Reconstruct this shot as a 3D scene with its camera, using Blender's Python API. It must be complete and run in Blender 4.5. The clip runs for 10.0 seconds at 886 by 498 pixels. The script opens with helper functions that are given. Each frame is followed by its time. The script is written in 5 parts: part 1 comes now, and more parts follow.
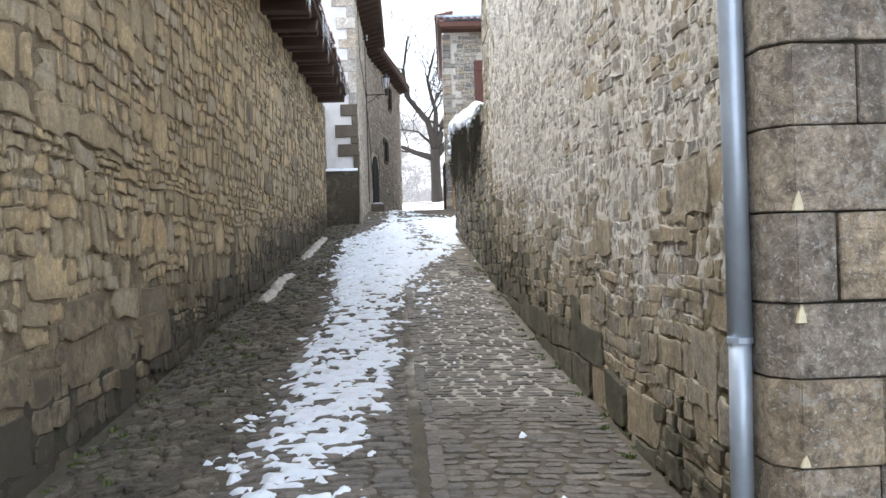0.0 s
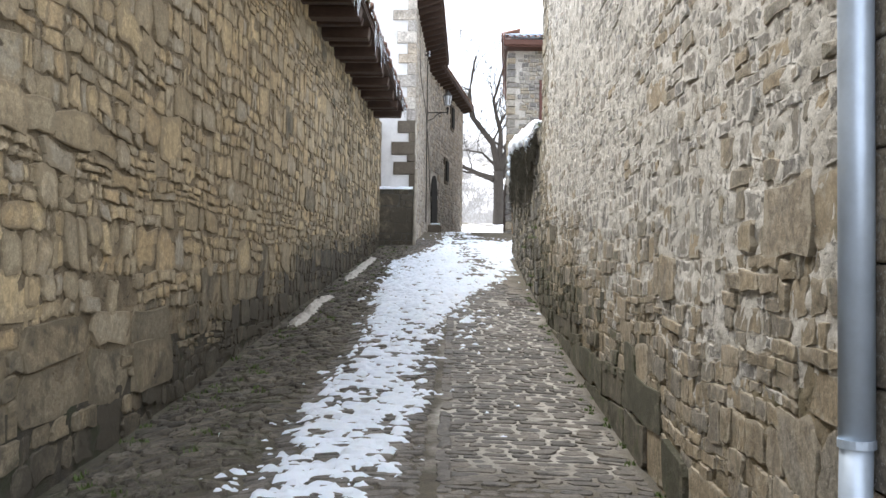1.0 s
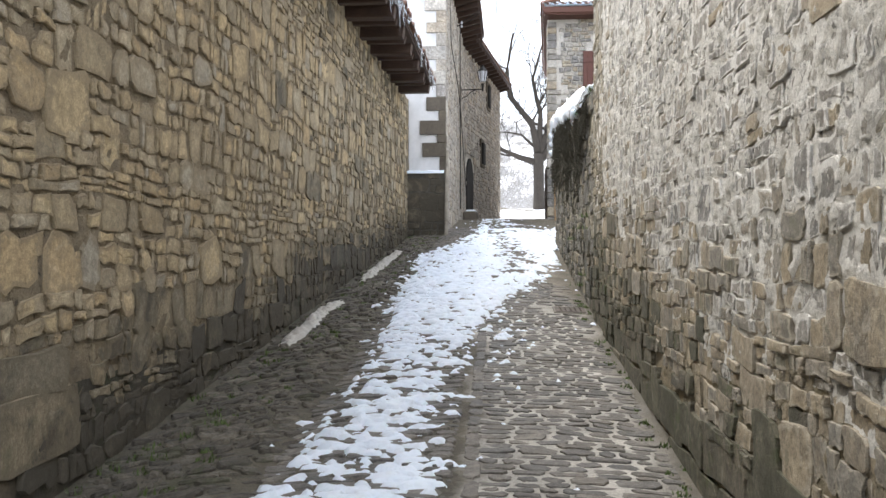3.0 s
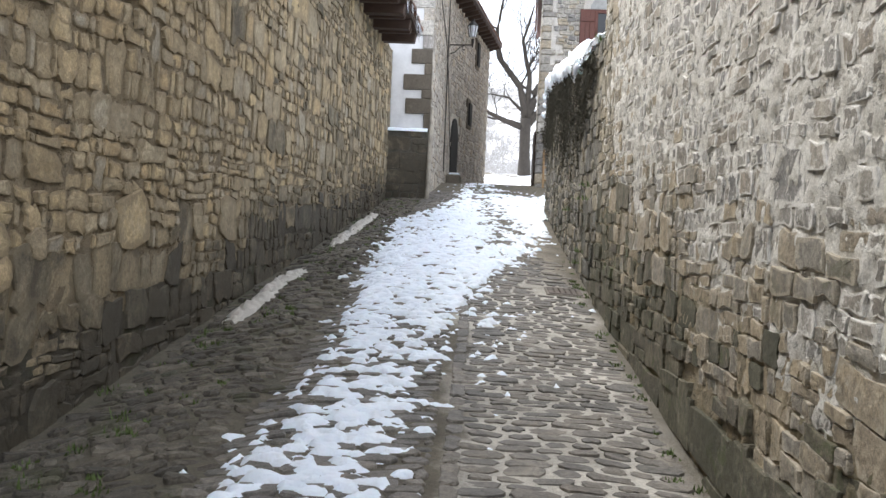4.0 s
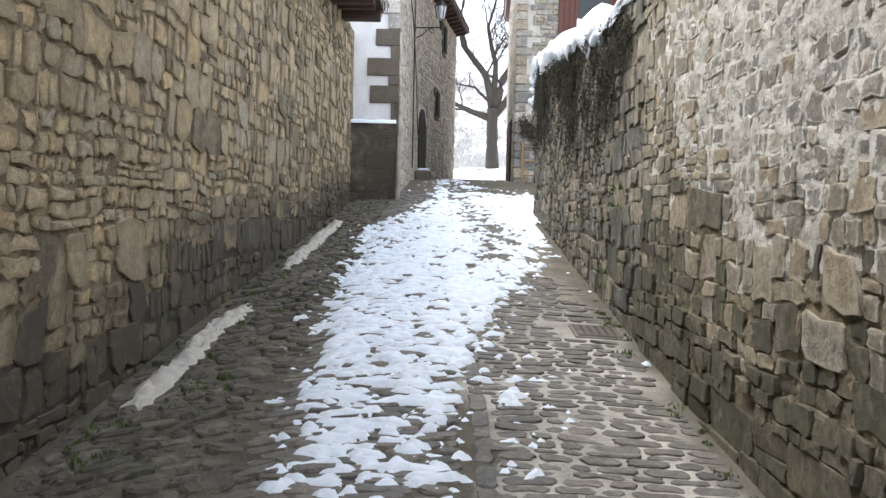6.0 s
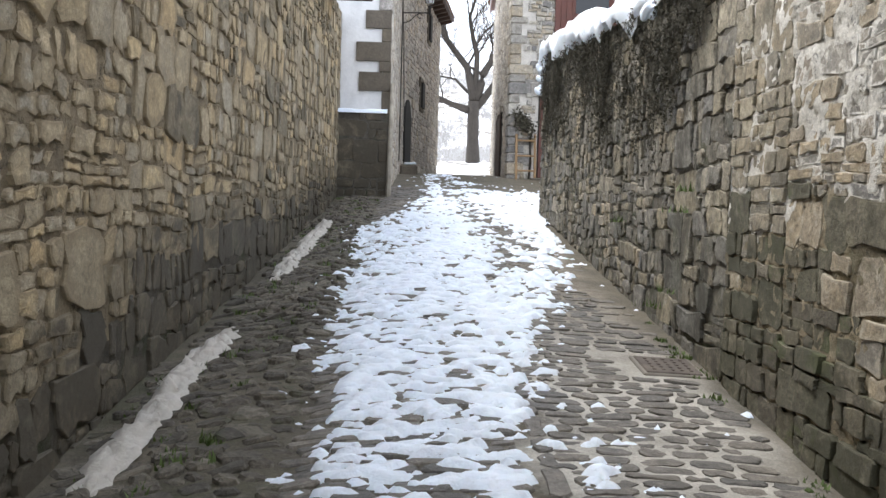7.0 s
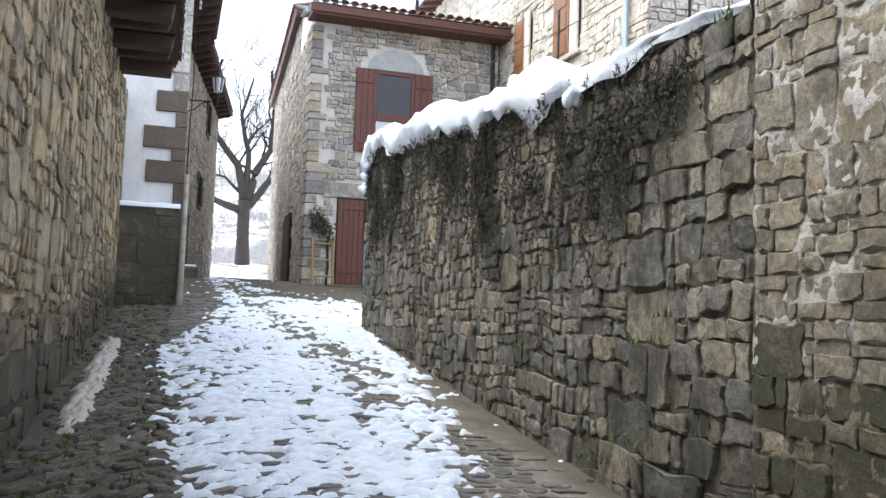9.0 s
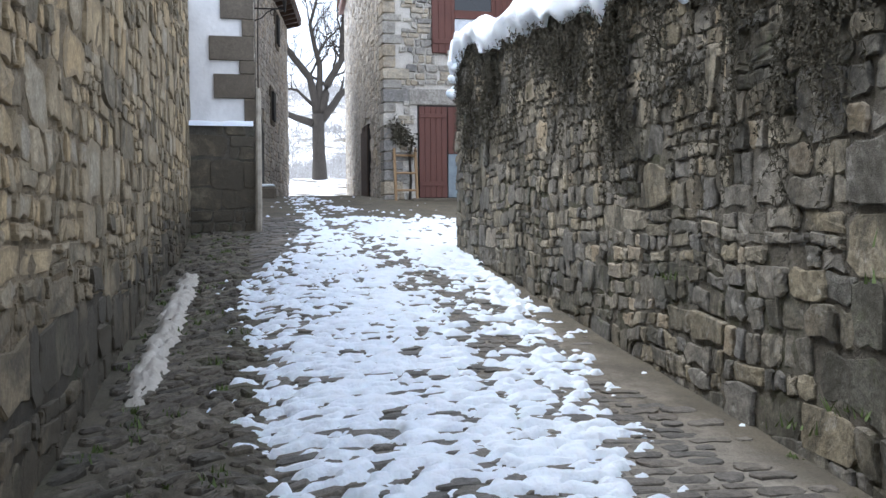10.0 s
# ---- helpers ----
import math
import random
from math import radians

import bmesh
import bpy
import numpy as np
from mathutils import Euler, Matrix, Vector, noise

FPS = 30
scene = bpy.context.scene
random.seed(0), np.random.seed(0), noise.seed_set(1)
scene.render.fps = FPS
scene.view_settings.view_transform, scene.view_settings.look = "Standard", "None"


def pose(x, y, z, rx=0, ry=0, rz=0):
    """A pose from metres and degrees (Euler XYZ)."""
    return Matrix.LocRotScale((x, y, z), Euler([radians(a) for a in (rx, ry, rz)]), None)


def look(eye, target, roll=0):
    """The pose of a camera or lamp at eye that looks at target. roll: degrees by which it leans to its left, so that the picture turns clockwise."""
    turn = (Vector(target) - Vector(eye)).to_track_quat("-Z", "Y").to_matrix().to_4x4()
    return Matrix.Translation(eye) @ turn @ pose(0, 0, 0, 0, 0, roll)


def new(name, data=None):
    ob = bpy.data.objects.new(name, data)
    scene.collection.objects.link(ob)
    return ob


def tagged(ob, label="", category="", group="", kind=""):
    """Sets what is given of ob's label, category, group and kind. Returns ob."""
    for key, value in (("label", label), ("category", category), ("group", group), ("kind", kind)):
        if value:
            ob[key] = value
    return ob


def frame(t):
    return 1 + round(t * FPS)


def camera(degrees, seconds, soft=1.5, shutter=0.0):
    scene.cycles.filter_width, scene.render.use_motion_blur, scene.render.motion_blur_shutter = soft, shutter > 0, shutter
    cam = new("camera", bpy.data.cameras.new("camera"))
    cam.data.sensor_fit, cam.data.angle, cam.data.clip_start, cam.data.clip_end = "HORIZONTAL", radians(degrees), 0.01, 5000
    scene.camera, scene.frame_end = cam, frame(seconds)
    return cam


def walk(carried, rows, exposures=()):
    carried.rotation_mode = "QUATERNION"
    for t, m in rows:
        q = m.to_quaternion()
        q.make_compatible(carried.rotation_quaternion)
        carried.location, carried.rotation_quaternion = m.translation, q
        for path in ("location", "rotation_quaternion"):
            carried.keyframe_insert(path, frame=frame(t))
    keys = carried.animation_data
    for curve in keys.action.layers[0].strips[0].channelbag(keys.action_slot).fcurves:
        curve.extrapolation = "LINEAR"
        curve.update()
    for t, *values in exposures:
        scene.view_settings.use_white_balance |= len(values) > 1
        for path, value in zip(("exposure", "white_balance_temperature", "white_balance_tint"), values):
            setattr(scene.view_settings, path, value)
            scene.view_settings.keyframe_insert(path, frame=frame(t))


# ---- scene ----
cam = camera(53.4, 10.0)
PATH = [
    (0, (0.007, -0.402, 1.505), (0.122, 1.595, 1.505), -1.7),
    (0.5, (0.146, 0.103, 1.565), (0.012, 2.099, 1.582), 0.6),
    (1, (0.273, 0.612, 1.575), (0.245, 2.611, 1.625), 0.7),
    (1.5, (0.338, 1.154, 1.666), (0.239, 3.151, 1.729), 0.4),
    (2, (0.325, 1.724, 1.721), (0.232, 3.72, 1.814), 0.7),
    (2.2, (0.378, 1.976, 1.742), (0.261, 3.97, 1.84), -0.5),
    (3.3, (0.352, 3.354, 1.771), (0.244, 5.351, 1.762), 0.4),
    (3.5, (0.366, 3.65, 1.79), (0.303, 5.649, 1.775), 1.6),
    (4, (0.281, 4.35, 1.816), (0.21, 6.347, 1.748), 2.5),
    (4.5, (0.25, 4.926, 1.887), (0.258, 6.925, 1.847), 1.4),
    (5, (0.214, 5.546, 1.955), (0.205, 7.546, 1.908), 1.5),
    (5.5, (0.105, 6.112, 2.012), (0.102, 8.11, 1.914), 1.5),
    (5.7, (0.065, 6.356, 2.017), (0.073, 8.354, 1.939), 1.5),
    (6.8, (-0.395, 7.838, 2.039), (-0.364, 9.835, 1.939), 0.7),
    (7, (-0.448, 8.11, 2.087), (-0.368, 10.106, 1.993), 1.7),
    (7.5, (-0.721, 8.497, 2.09), (-0.581, 10.492, 2.131), 3.0),
    (8, (-1.148, 8.887, 2.142), (-0.77, 10.849, 2.226), 0.5),
    (8.5, (-1.123, 9.382, 2.218), (-0.593, 11.297, 2.446), 3.1),
    (9, (-1.152, 9.961, 2.208), (-0.54, 11.859, 2.363), 1.9),
    (9.5, (-1.13, 10.478, 2.257), (-0.555, 12.393, 2.252), -0.6),
    (10, (-1.099, 11.249, 2.364), (-0.649, 13.196, 2.303), -0.5),
]
walk(cam, [(t, look(eye, target, roll)) for t, eye, target, roll in PATH],
     [(0.0, 0.11, 6400, 10), (1.5, 0.2, 6580, 10), (3.5, 0.22, 6480, 10), (5.5, 0.28, 6420, 10), (8.0, 0.18, 6380, 10), (9.0, 0.06, 6180, 10), (9.5, -0.02, 6060, 10), (10.0, 0.04, 5960, 10)])

# ---- sky and sun: a bright hazy winter sky, weak low sun ----
SKY_WHITE, SKY_STRENGTH = (16.6, 17.6, 19.6, 1), 0.15
world = bpy.data.worlds.new("sky")
scene.world = world
world.use_nodes = True
wn, wl = world.node_tree.nodes, world.node_tree.links
sky = wn.new("ShaderNodeTexSky")
sky.sky_type, sky.sun_disc = "NISHITA", False
sky.sun_elevation, sky.sun_rotation = radians(57), radians(-55)
haze = wn.new("ShaderNodeMixRGB")
haze.inputs["Fac"].default_value = 0.85
haze.inputs["Color2"].default_value = SKY_WHITE
wl.new(sky.outputs[0], haze.inputs["Color1"])
wl.new(haze.outputs[0], wn["Background"].inputs["Color"])
wn["Background"].inputs["Strength"].default_value = SKY_STRENGTH
sun_data = bpy.data.lights.new("sun", "SUN")
sun_data.energy, sun_data.angle, sun_data.color = 4.8, radians(38), (1.0, 0.95, 0.87)
sun = new("sun", sun_data)
sun.matrix_world = look((-42, 30, 82), (0, 0, 0))


# ---- materials ----
class Nodes:
    """A node material under construction."""

    def __init__(self, name, rough=0.9, metal=0.0):
        self.mat = bpy.data.materials.new(name)
        self.mat.use_nodes = True
        self.n, self.l = self.mat.node_tree.nodes, self.mat.node_tree.links
        self.bsdf = self.n["Principled BSDF"]
        self.bsdf.inputs["Roughness"].default_value = rough
        self.bsdf.inputs["Metallic"].default_value = metal
        self.pos = self.n.new("ShaderNodeNewGeometry").outputs["Position"]

    def link(self, a, b):
        self.l.new(a, b)

    def noise(self, scale, detail=4.0, rough=0.6, stretch=None, distort=0.0):
        t = self.n.new("ShaderNodeTexNoise")
        t.inputs["Scale"].default_value, t.inputs["Detail"].default_value = scale, detail
        t.inputs["Roughness"].default_value, t.inputs["Distortion"].default_value = rough, distort
        if stretch:
            m = self.n.new("ShaderNodeMapping")
            m.inputs["Scale"].default_value = stretch
            self.link(self.pos, m.inputs["Vector"])
            self.link(m.outputs[0], t.inputs["Vector"])
        else:
            self.link(self.pos, t.inputs["Vector"])
        return t.outputs["Fac"]

    def math(self, op, a, b=0.0):
        t = self.n.new("ShaderNodeMath")
        t.operation = op
        for k, v in enumerate((a, b)):
            if isinstance(v, (int, float)):
                t.inputs[k].default_value = v
            else:
                self.link(v, t.inputs[k])
        return t.outputs[0]

    def ramp(self, fac, stops, constant=False):
        t = self.n.new("ShaderNodeValToRGB")
        e = t.color_ramp.elements
        while len(e) < len(stops):
            e.new(0.5)
        for el, (p, c) in zip(e, stops):
            el.position = p
            el.color = (*c, 1) if len(c) == 3 else c
        if constant:
            t.color_ramp.interpolation = "CONSTANT"
        self.link(fac, t.inputs[0])
        return t.outputs[0]

    def span(self, fac, lo, hi, to_lo=0.0, to_hi=1.0):
        t = self.n.new("ShaderNodeMapRange")
        for k, v in zip(("From Min", "From Max", "To Min", "To Max"), (lo, hi, to_lo, to_hi)):
            t.inputs[k].default_value = v
        self.link(fac, t.inputs["Value"])
        return t.outputs[0]

    def mix(self, fac, a, b, kind="MIX"):
        t = self.n.new("ShaderNodeMixRGB")
        t.blend_type = kind
        for k, v in zip(("Fac", "Color1", "Color2"), (fac, a, b)):
            if isinstance(v, (int, float)):
                t.inputs[k].default_value = v
            elif isinstance(v, tuple):
                t.inputs[k].default_value = (*v, 1)
            else:
                self.link(v, t.inputs[k])
        return t.outputs[0]

    def rand(self):
        a = self.n.new("ShaderNodeNewGeometry").outputs["Random Per Island"]
        b = self.n.new("ShaderNodeObjectInfo").outputs["Random"]
        return self.math("FRACT", self.math("ADD", a, b))

    def axis(self, k):
        t = self.n.new("ShaderNodeSeparateXYZ")
        self.link(self.pos, t.inputs[0])
        return t.outputs[k]

    def bump(self, height, strength=0.5, distance=0.02, before=None):
        t = self.n.new("ShaderNodeBump")
        t.inputs["Strength"].default_value, t.inputs["Distance"].default_value = strength, distance
        self.link(height, t.inputs["Height"])
        if before is not None:
            self.link(before, t.inputs["Normal"])
        return t.outputs[0]

    def done(self, color, normal=None, rough=None):
        if isinstance(color, tuple):
            self.bsdf.inputs["Base Color"].default_value = (*color, 1)
        else:
            self.link(color, self.bsdf.inputs["Base Color"])
        if normal is not None:
            self.link(normal, self.bsdf.inputs["Normal"])
        if rough is not None:
            self.link(rough, self.bsdf.inputs["Roughness"])
        return self.mat


def palette(colors, k=1.0, calm=0.0):
    """Even steps of colour, scaled by k, drawn towards their own grey by calm and a little way to their common mean."""
    mean = [sum(c[j] for c in colors) / len(colors) for j in range(3)]
    near = [tuple(0.92 * v + 0.08 * m for v, m in zip(c, mean)) for c in colors]
    return [(i / len(colors), tuple(k * (v + calm * (sum(c) / 3 - v)) for v in c)) for i, c in enumerate(near)]


def stone_mat(name, colors, grain=1.0, spots=None, spot_cut=0.62, spot_scale=3.0, rough=0.9, contrast=0.45, stretch=None, tone=1.0, calm=0.0, smear=None, film=None, run=None):
    """Quarried stone: a tone for each stone, mottling, fine grain, spots of lichen or lime.
    smear: (colour, reach, amount) of mortar wiped over the rims. film: (colour, cut, amount, scale) of dirt that crosses the joints, stretched by run."""
    m = Nodes(name, rough)
    tone *= 0.82
    r = m.rand()
    base = m.ramp(r, palette(colors, tone, calm), True)
    other = m.ramp(m.math("FRACT", m.math("ADD", m.math("MULTIPLY", r, 7.31), 0.29)), palette(colors, tone, calm), True)
    # beds and rust within a stone
    base = m.mix(m.span(m.noise(6.5, 7, 0.7, stretch, 0.8), 0.44, 0.6, 0.0, 0.45), base, other)
    broad = m.span(m.noise(3.1, 6, 0.7, stretch), 0.32, 0.68, 1 - contrast * 0.7, 1 + contrast * 0.45)
    base = m.mix(1.0, base, broad, "MULTIPLY")
    mid = m.noise(19.0, 7, 0.72, stretch, 0.5)
    base = m.mix(1.0, base, m.span(mid, 0.33, 0.67, 1 - contrast, 1 + contrast * 0.75), "MULTIPLY")
    fine = m.noise(75.0, 6, 0.8, stretch)
    base = m.mix(1.0, base, m.span(fine, 0.3, 0.7, 0.66, 1.32), "MULTIPLY")
    if spots:
        for k, (c, amount, *own) in enumerate(spots):
            s = m.noise(own[0] if own else spot_scale * (1 + 0.7 * k) + 0.37 * k, 9, 0.72, None, 0.6)
            base = m.mix(m.math("MULTIPLY", m.span(s, spot_cut, spot_cut + 0.06), amount), base, c)
    if film:
        c, cut, amount, scale = film
        base = m.mix(m.span(m.noise(scale, 9, 0.7, run, 0.4), cut, cut + 0.1, 0.0, amount), base, c)
    if smear:
        c, reach, amount = smear
        rim = m.n.new("ShaderNodeAttribute")
        rim.attribute_name = "rim"
        ragged = m.math("ADD", m.math("MULTIPLY", m.noise(13.0, 8, 0.75, (1, 1, 1.5), 0.6), 1.5), m.math("MULTIPLY", m.noise(2.3, 4, 0.6), 0.9))
        near = m.math("ADD", rim.outputs["Fac"], m.math("SUBTRACT", ragged, 1.2))
        patchy = m.mix(m.span(m.noise(40, 6, 0.7), 0.35, 0.65), c, tuple(v * 0.72 for v in c))
        base = m.mix(m.span(near, 1 - reach, 1 - reach + 0.12, 0.0, amount), base, patchy)
    n = m.bump(m.noise(9.0, 5, 0.65, stretch, 0.7), 0.4 * grain, 0.03)
    n = m.bump(mid, 0.7 * grain, 0.02, n)
    n = m.bump(fine, 0.7 * grain, 0.012, n)
    return m.done(base, n)


TAN = [(0.31, 0.24, 0.145), (0.25, 0.20, 0.13), (0.34, 0.265, 0.16), (0.22, 0.19, 0.135), (0.29, 0.24, 0.165), (0.18, 0.155, 0.115),
       (0.37, 0.29, 0.17), (0.27, 0.205, 0.12), (0.24, 0.21, 0.16), (0.31, 0.225, 0.125), (0.20, 0.165, 0.11), (0.30, 0.26, 0.19)]
GREY = [(0.24, 0.22, 0.18), (0.31, 0.275, 0.21), (0.19, 0.175, 0.15), (0.35, 0.295, 0.21), (0.27, 0.245, 0.20), (0.22, 0.185, 0.135),
        (0.38, 0.31, 0.20), (0.17, 0.16, 0.145), (0.29, 0.26, 0.21), (0.33, 0.255, 0.16), (0.25, 0.23, 0.20), (0.32, 0.29, 0.24)]
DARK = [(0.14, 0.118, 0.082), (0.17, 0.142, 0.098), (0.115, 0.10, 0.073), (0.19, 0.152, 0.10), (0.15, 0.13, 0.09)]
STAINED_SHADED = [(0.235, 0.19, 0.125), (0.205, 0.17, 0.115), (0.26, 0.21, 0.135), (0.18, 0.155, 0.11), (0.24, 0.205, 0.145)]
SOOT = (0.062, 0.053, 0.038)
stone_tan = stone_mat("ochre_sandstone", [tuple(0.68 * v + 0.32 * w for v, w in zip(c, (0.275, 0.225, 0.148))) for c in TAN + [(0.215, 0.205, 0.18), (0.23, 0.215, 0.18)]], 0.8, [((0.25, 0.215, 0.165), 0.4), ((0.50, 0.44, 0.33), 0.4)], contrast=0.32, tone=1.88, calm=-0.08,
                      smear=((0.30, 0.24, 0.155), 0.3, 0.65), film=(SOOT, 0.60, 0.5, 1.9))
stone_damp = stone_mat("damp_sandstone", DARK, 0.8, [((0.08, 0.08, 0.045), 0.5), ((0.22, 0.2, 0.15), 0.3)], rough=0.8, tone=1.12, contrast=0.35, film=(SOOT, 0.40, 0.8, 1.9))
stone_stained_shaded = stone_mat("stained_shaded_sandstone", STAINED_SHADED, 0.8, [((0.12, 0.115, 0.065), 0.4), ((0.36, 0.31, 0.23), 0.35)], 0.57, tone=1.52, calm=-0.05, contrast=0.3,
                          smear=((0.2, 0.165, 0.11), 0.26, 0.7), film=(SOOT, 0.47, 0.75, 1.9))
LIME = (0.78, 0.755, 0.70)
stone_brown = stone_mat("brown_stained_sandstone", [(0.30, 0.235, 0.145), (0.22, 0.195, 0.15), (0.35, 0.265, 0.145), (0.24, 0.21, 0.16), (0.32, 0.245, 0.135)], 1.0,
                        [((0.14, 0.135, 0.085), 0.55), ((0.5, 0.46, 0.38), 0.4)], 0.57, 5.0, tone=1.4, calm=0.3, smear=((0.50, 0.44, 0.34), 0.16, 0.7), film=((0.10, 0.10, 0.05), 0.58, 0.55, 2.3))
stone_grey = stone_mat("limewashed_sandstone", GREY, 1.0, [((0.60, 0.57, 0.51), 0.5), ((0.15, 0.135, 0.11), 0.5), ((0.72, 0.69, 0.63), 0.6, 17.0)], 0.56, 5.5, tone=1.36, calm=0.42,
                       contrast=0.45, smear=(LIME, 0.25, 0.92), film=((0.13, 0.115, 0.09), 0.58, 0.6, 3.1))
stone_corner = stone_mat("yellowish_corner_stone", [(0.27, 0.235, 0.175), (0.22, 0.20, 0.16), (0.31, 0.26, 0.18), (0.25, 0.225, 0.18), (0.34, 0.30, 0.22)], 1.0,
                         [((0.13, 0.12, 0.085), 0.55), ((0.5, 0.47, 0.40), 0.5)], 0.56, 5.0, tone=1.3, contrast=0.5, film=((0.09, 0.082, 0.058), 0.54, 0.6, 2.0))
stone_mossy = stone_mat("mossy_sandstone", [(0.17, 0.155, 0.105), (0.13, 0.12, 0.08), (0.20, 0.175, 0.12), (0.15, 0.13, 0.095)], 1.0,
                        [((0.08, 0.095, 0.035), 0.7), ((0.32, 0.28, 0.21), 0.35)], 0.56, tone=1.0, film=((0.05, 0.05, 0.028), 0.46, 0.65, 2.3))
stone_garden = stone_mat("weathered_grey_stone", [(0.21, 0.195, 0.165), (0.16, 0.15, 0.13), (0.26, 0.235, 0.185), (0.13, 0.125, 0.11), (0.29, 0.26, 0.20),
                                                  (0.19, 0.18, 0.16), (0.24, 0.21, 0.15), (0.15, 0.145, 0.135)], 1.0,
                         [((0.115, 0.105, 0.07), 0.5), ((0.46, 0.44, 0.39), 0.6)], 0.59, 4.5, tone=1.5, calm=-0.1, contrast=0.5, film=((0.05, 0.046, 0.034), 0.51, 0.8, 3.2), run=(1, 1, 0.4))
stone_algae = stone_mat("algae_dark_stone", [(0.16, 0.145, 0.115), (0.12, 0.115, 0.09), (0.19, 0.17, 0.125), (0.14, 0.135, 0.12), (0.21, 0.18, 0.13)], 1.0,
                        [((0.075, 0.085, 0.04), 0.55), ((0.36, 0.34, 0.30), 0.5)], 0.56, 4.5, tone=1.3, contrast=0.5, film=((0.05, 0.046, 0.034), 0.48, 0.8, 3.2), run=(1, 1, 0.4))
stone_ashlar = stone_mat("dressed_stone", [(0.30, 0.245, 0.185), (0.25, 0.215, 0.17), (0.33, 0.27, 0.195), (0.23, 0.205, 0.175), (0.28, 0.24, 0.19)], 1.3,
                         [((0.5, 0.47, 0.42), 0.6), ((0.15, 0.135, 0.125), 0.65), ((0.62, 0.60, 0.55), 0.85, 42.0)], 0.56, 6.0, contrast=0.6, tone=1.62, calm=-0.15,
                         film=((0.10, 0.088, 0.075), 0.56, 0.6, 2.6))
stone_house = stone_mat("house_stone", [(0.33, 0.29, 0.235), (0.38, 0.34, 0.28), (0.27, 0.25, 0.22), (0.36, 0.29, 0.20), (0.42, 0.38, 0.32), (0.24, 0.215, 0.19),
                                        (0.35, 0.32, 0.27)], 0.6, [((0.55, 0.52, 0.46), 0.5), ((0.24, 0.22, 0.19), 0.4)], tone=1.75, calm=0.3, contrast=0.5)
stone_block = stone_mat("squared_grey_stone", [(0.20, 0.19, 0.175), (0.28, 0.26, 0.225), (0.16, 0.155, 0.15), (0.33, 0.28, 0.20), (0.24, 0.225, 0.20), (0.36, 0.34, 0.30), (0.30, 0.245, 0.165)],
                        0.6, [((0.52, 0.50, 0.46), 0.5), ((0.14, 0.13, 0.115), 0.4)], 0.58, tone=1.85, calm=0.2)
stone_cream = stone_mat("cream_stone", [(0.62, 0.54, 0.40), (0.57, 0.49, 0.36), (0.66, 0.59, 0.46), (0.55, 0.46, 0.31), (0.64, 0.56, 0.42)], 0.5, [((0.80, 0.75, 0.65), 0.7)], 0.52, tone=1.22, calm=0.25)
stone_quoin = stone_mat("brown_quoin_stone", [(0.165, 0.138, 0.105), (0.18, 0.15, 0.112), (0.145, 0.122, 0.095)], 0.35, [((0.25, 0.22, 0.18), 0.4)], contrast=0.22, tone=0.92, film=((0.09, 0.076, 0.06), 0.5, 0.6, 3.0))
sett_mat = stone_mat("worn_paving_stone", [(0.17, 0.152, 0.13), (0.14, 0.127, 0.11), (0.20, 0.178, 0.148), (0.155, 0.142, 0.125), (0.185, 0.162, 0.132), (0.12, 0.112, 0.10)],
                     0.6, [((0.3, 0.27, 0.22), 0.35), ((0.085, 0.08, 0.06), 0.5)], 0.58, 3.0, 0.62, tone=1.1)
bank_mat = stone_mat("damp_cobble", [(0.135, 0.118, 0.092), (0.105, 0.095, 0.077), (0.165, 0.143, 0.11), (0.12, 0.105, 0.085), (0.21, 0.185, 0.145)], 0.8,
                     [((0.06, 0.065, 0.03), 0.55), ((0.24, 0.21, 0.165), 0.45)], 0.55, 2.2, 0.8, tone=0.88)


def mortar_mat(name, light, dark, moss=None, scale=6.0, pits=0.0):
    m = Nodes(name, 0.95)
    c = m.mix(m.span(m.noise(scale, 7, 0.7), 0.35, 0.68), dark, light)
    c = m.mix(1.0, c, m.span(m.noise(90, 5, 0.7), 0.3, 0.7, 0.75, 1.2), "MULTIPLY")
    # Pits get a bump, and the shade of crevices as dark colour.
    pit = m.span(m.noise(17, 8, 0.75, None, 0.8), 0.56, 0.62)
    c = m.mix(m.math("MULTIPLY", pit, pits), c, tuple(0.22 * v for v in dark))
    if moss:
        c = m.mix(m.span(m.noise(1.7, 8, 0.7), 0.52, 0.62), c, moss)
    n = m.bump(m.noise(30, 7, 0.75), 0.9, 0.03)
    n = m.bump(m.math("SUBTRACT", 1.0, pit), 0.7 * pits, 0.03, n)
    return m.done(c, m.bump(m.noise(130, 3, 0.7), 0.4, 0.006, n))


mortar_tan = mortar_mat("earth_mortar", (0.31, 0.25, 0.16), (0.17, 0.135, 0.09), None, 6.0, 0.7)
mortar_damp = mortar_mat("damp_earth_mortar", (0.10, 0.085, 0.06), (0.05, 0.044, 0.034), (0.05, 0.055, 0.028))
mortar_lime = mortar_mat("lime_mortar", (0.80, 0.775, 0.72), (0.50, 0.475, 0.42), None, 9.0, 0.75)
mortar_brown = mortar_mat("brown_mortar", (0.40, 0.33, 0.22), (0.17, 0.145, 0.10), (0.15, 0.135, 0.08), 7.0, 0.75)
mortar_dark = mortar_mat("dark_joint", (0.12, 0.11, 0.09), (0.06, 0.055, 0.045), (0.05, 0.06, 0.03))
mortar_garden = mortar_mat("weathered_grey_joint", (0.21, 0.19, 0.155), (0.085, 0.076, 0.06), (0.07, 0.072, 0.04), 5.0, 0.8)
mortar_house = mortar_mat("pale_house_mortar", (0.78, 0.75, 0.70), (0.64, 0.61, 0.56))
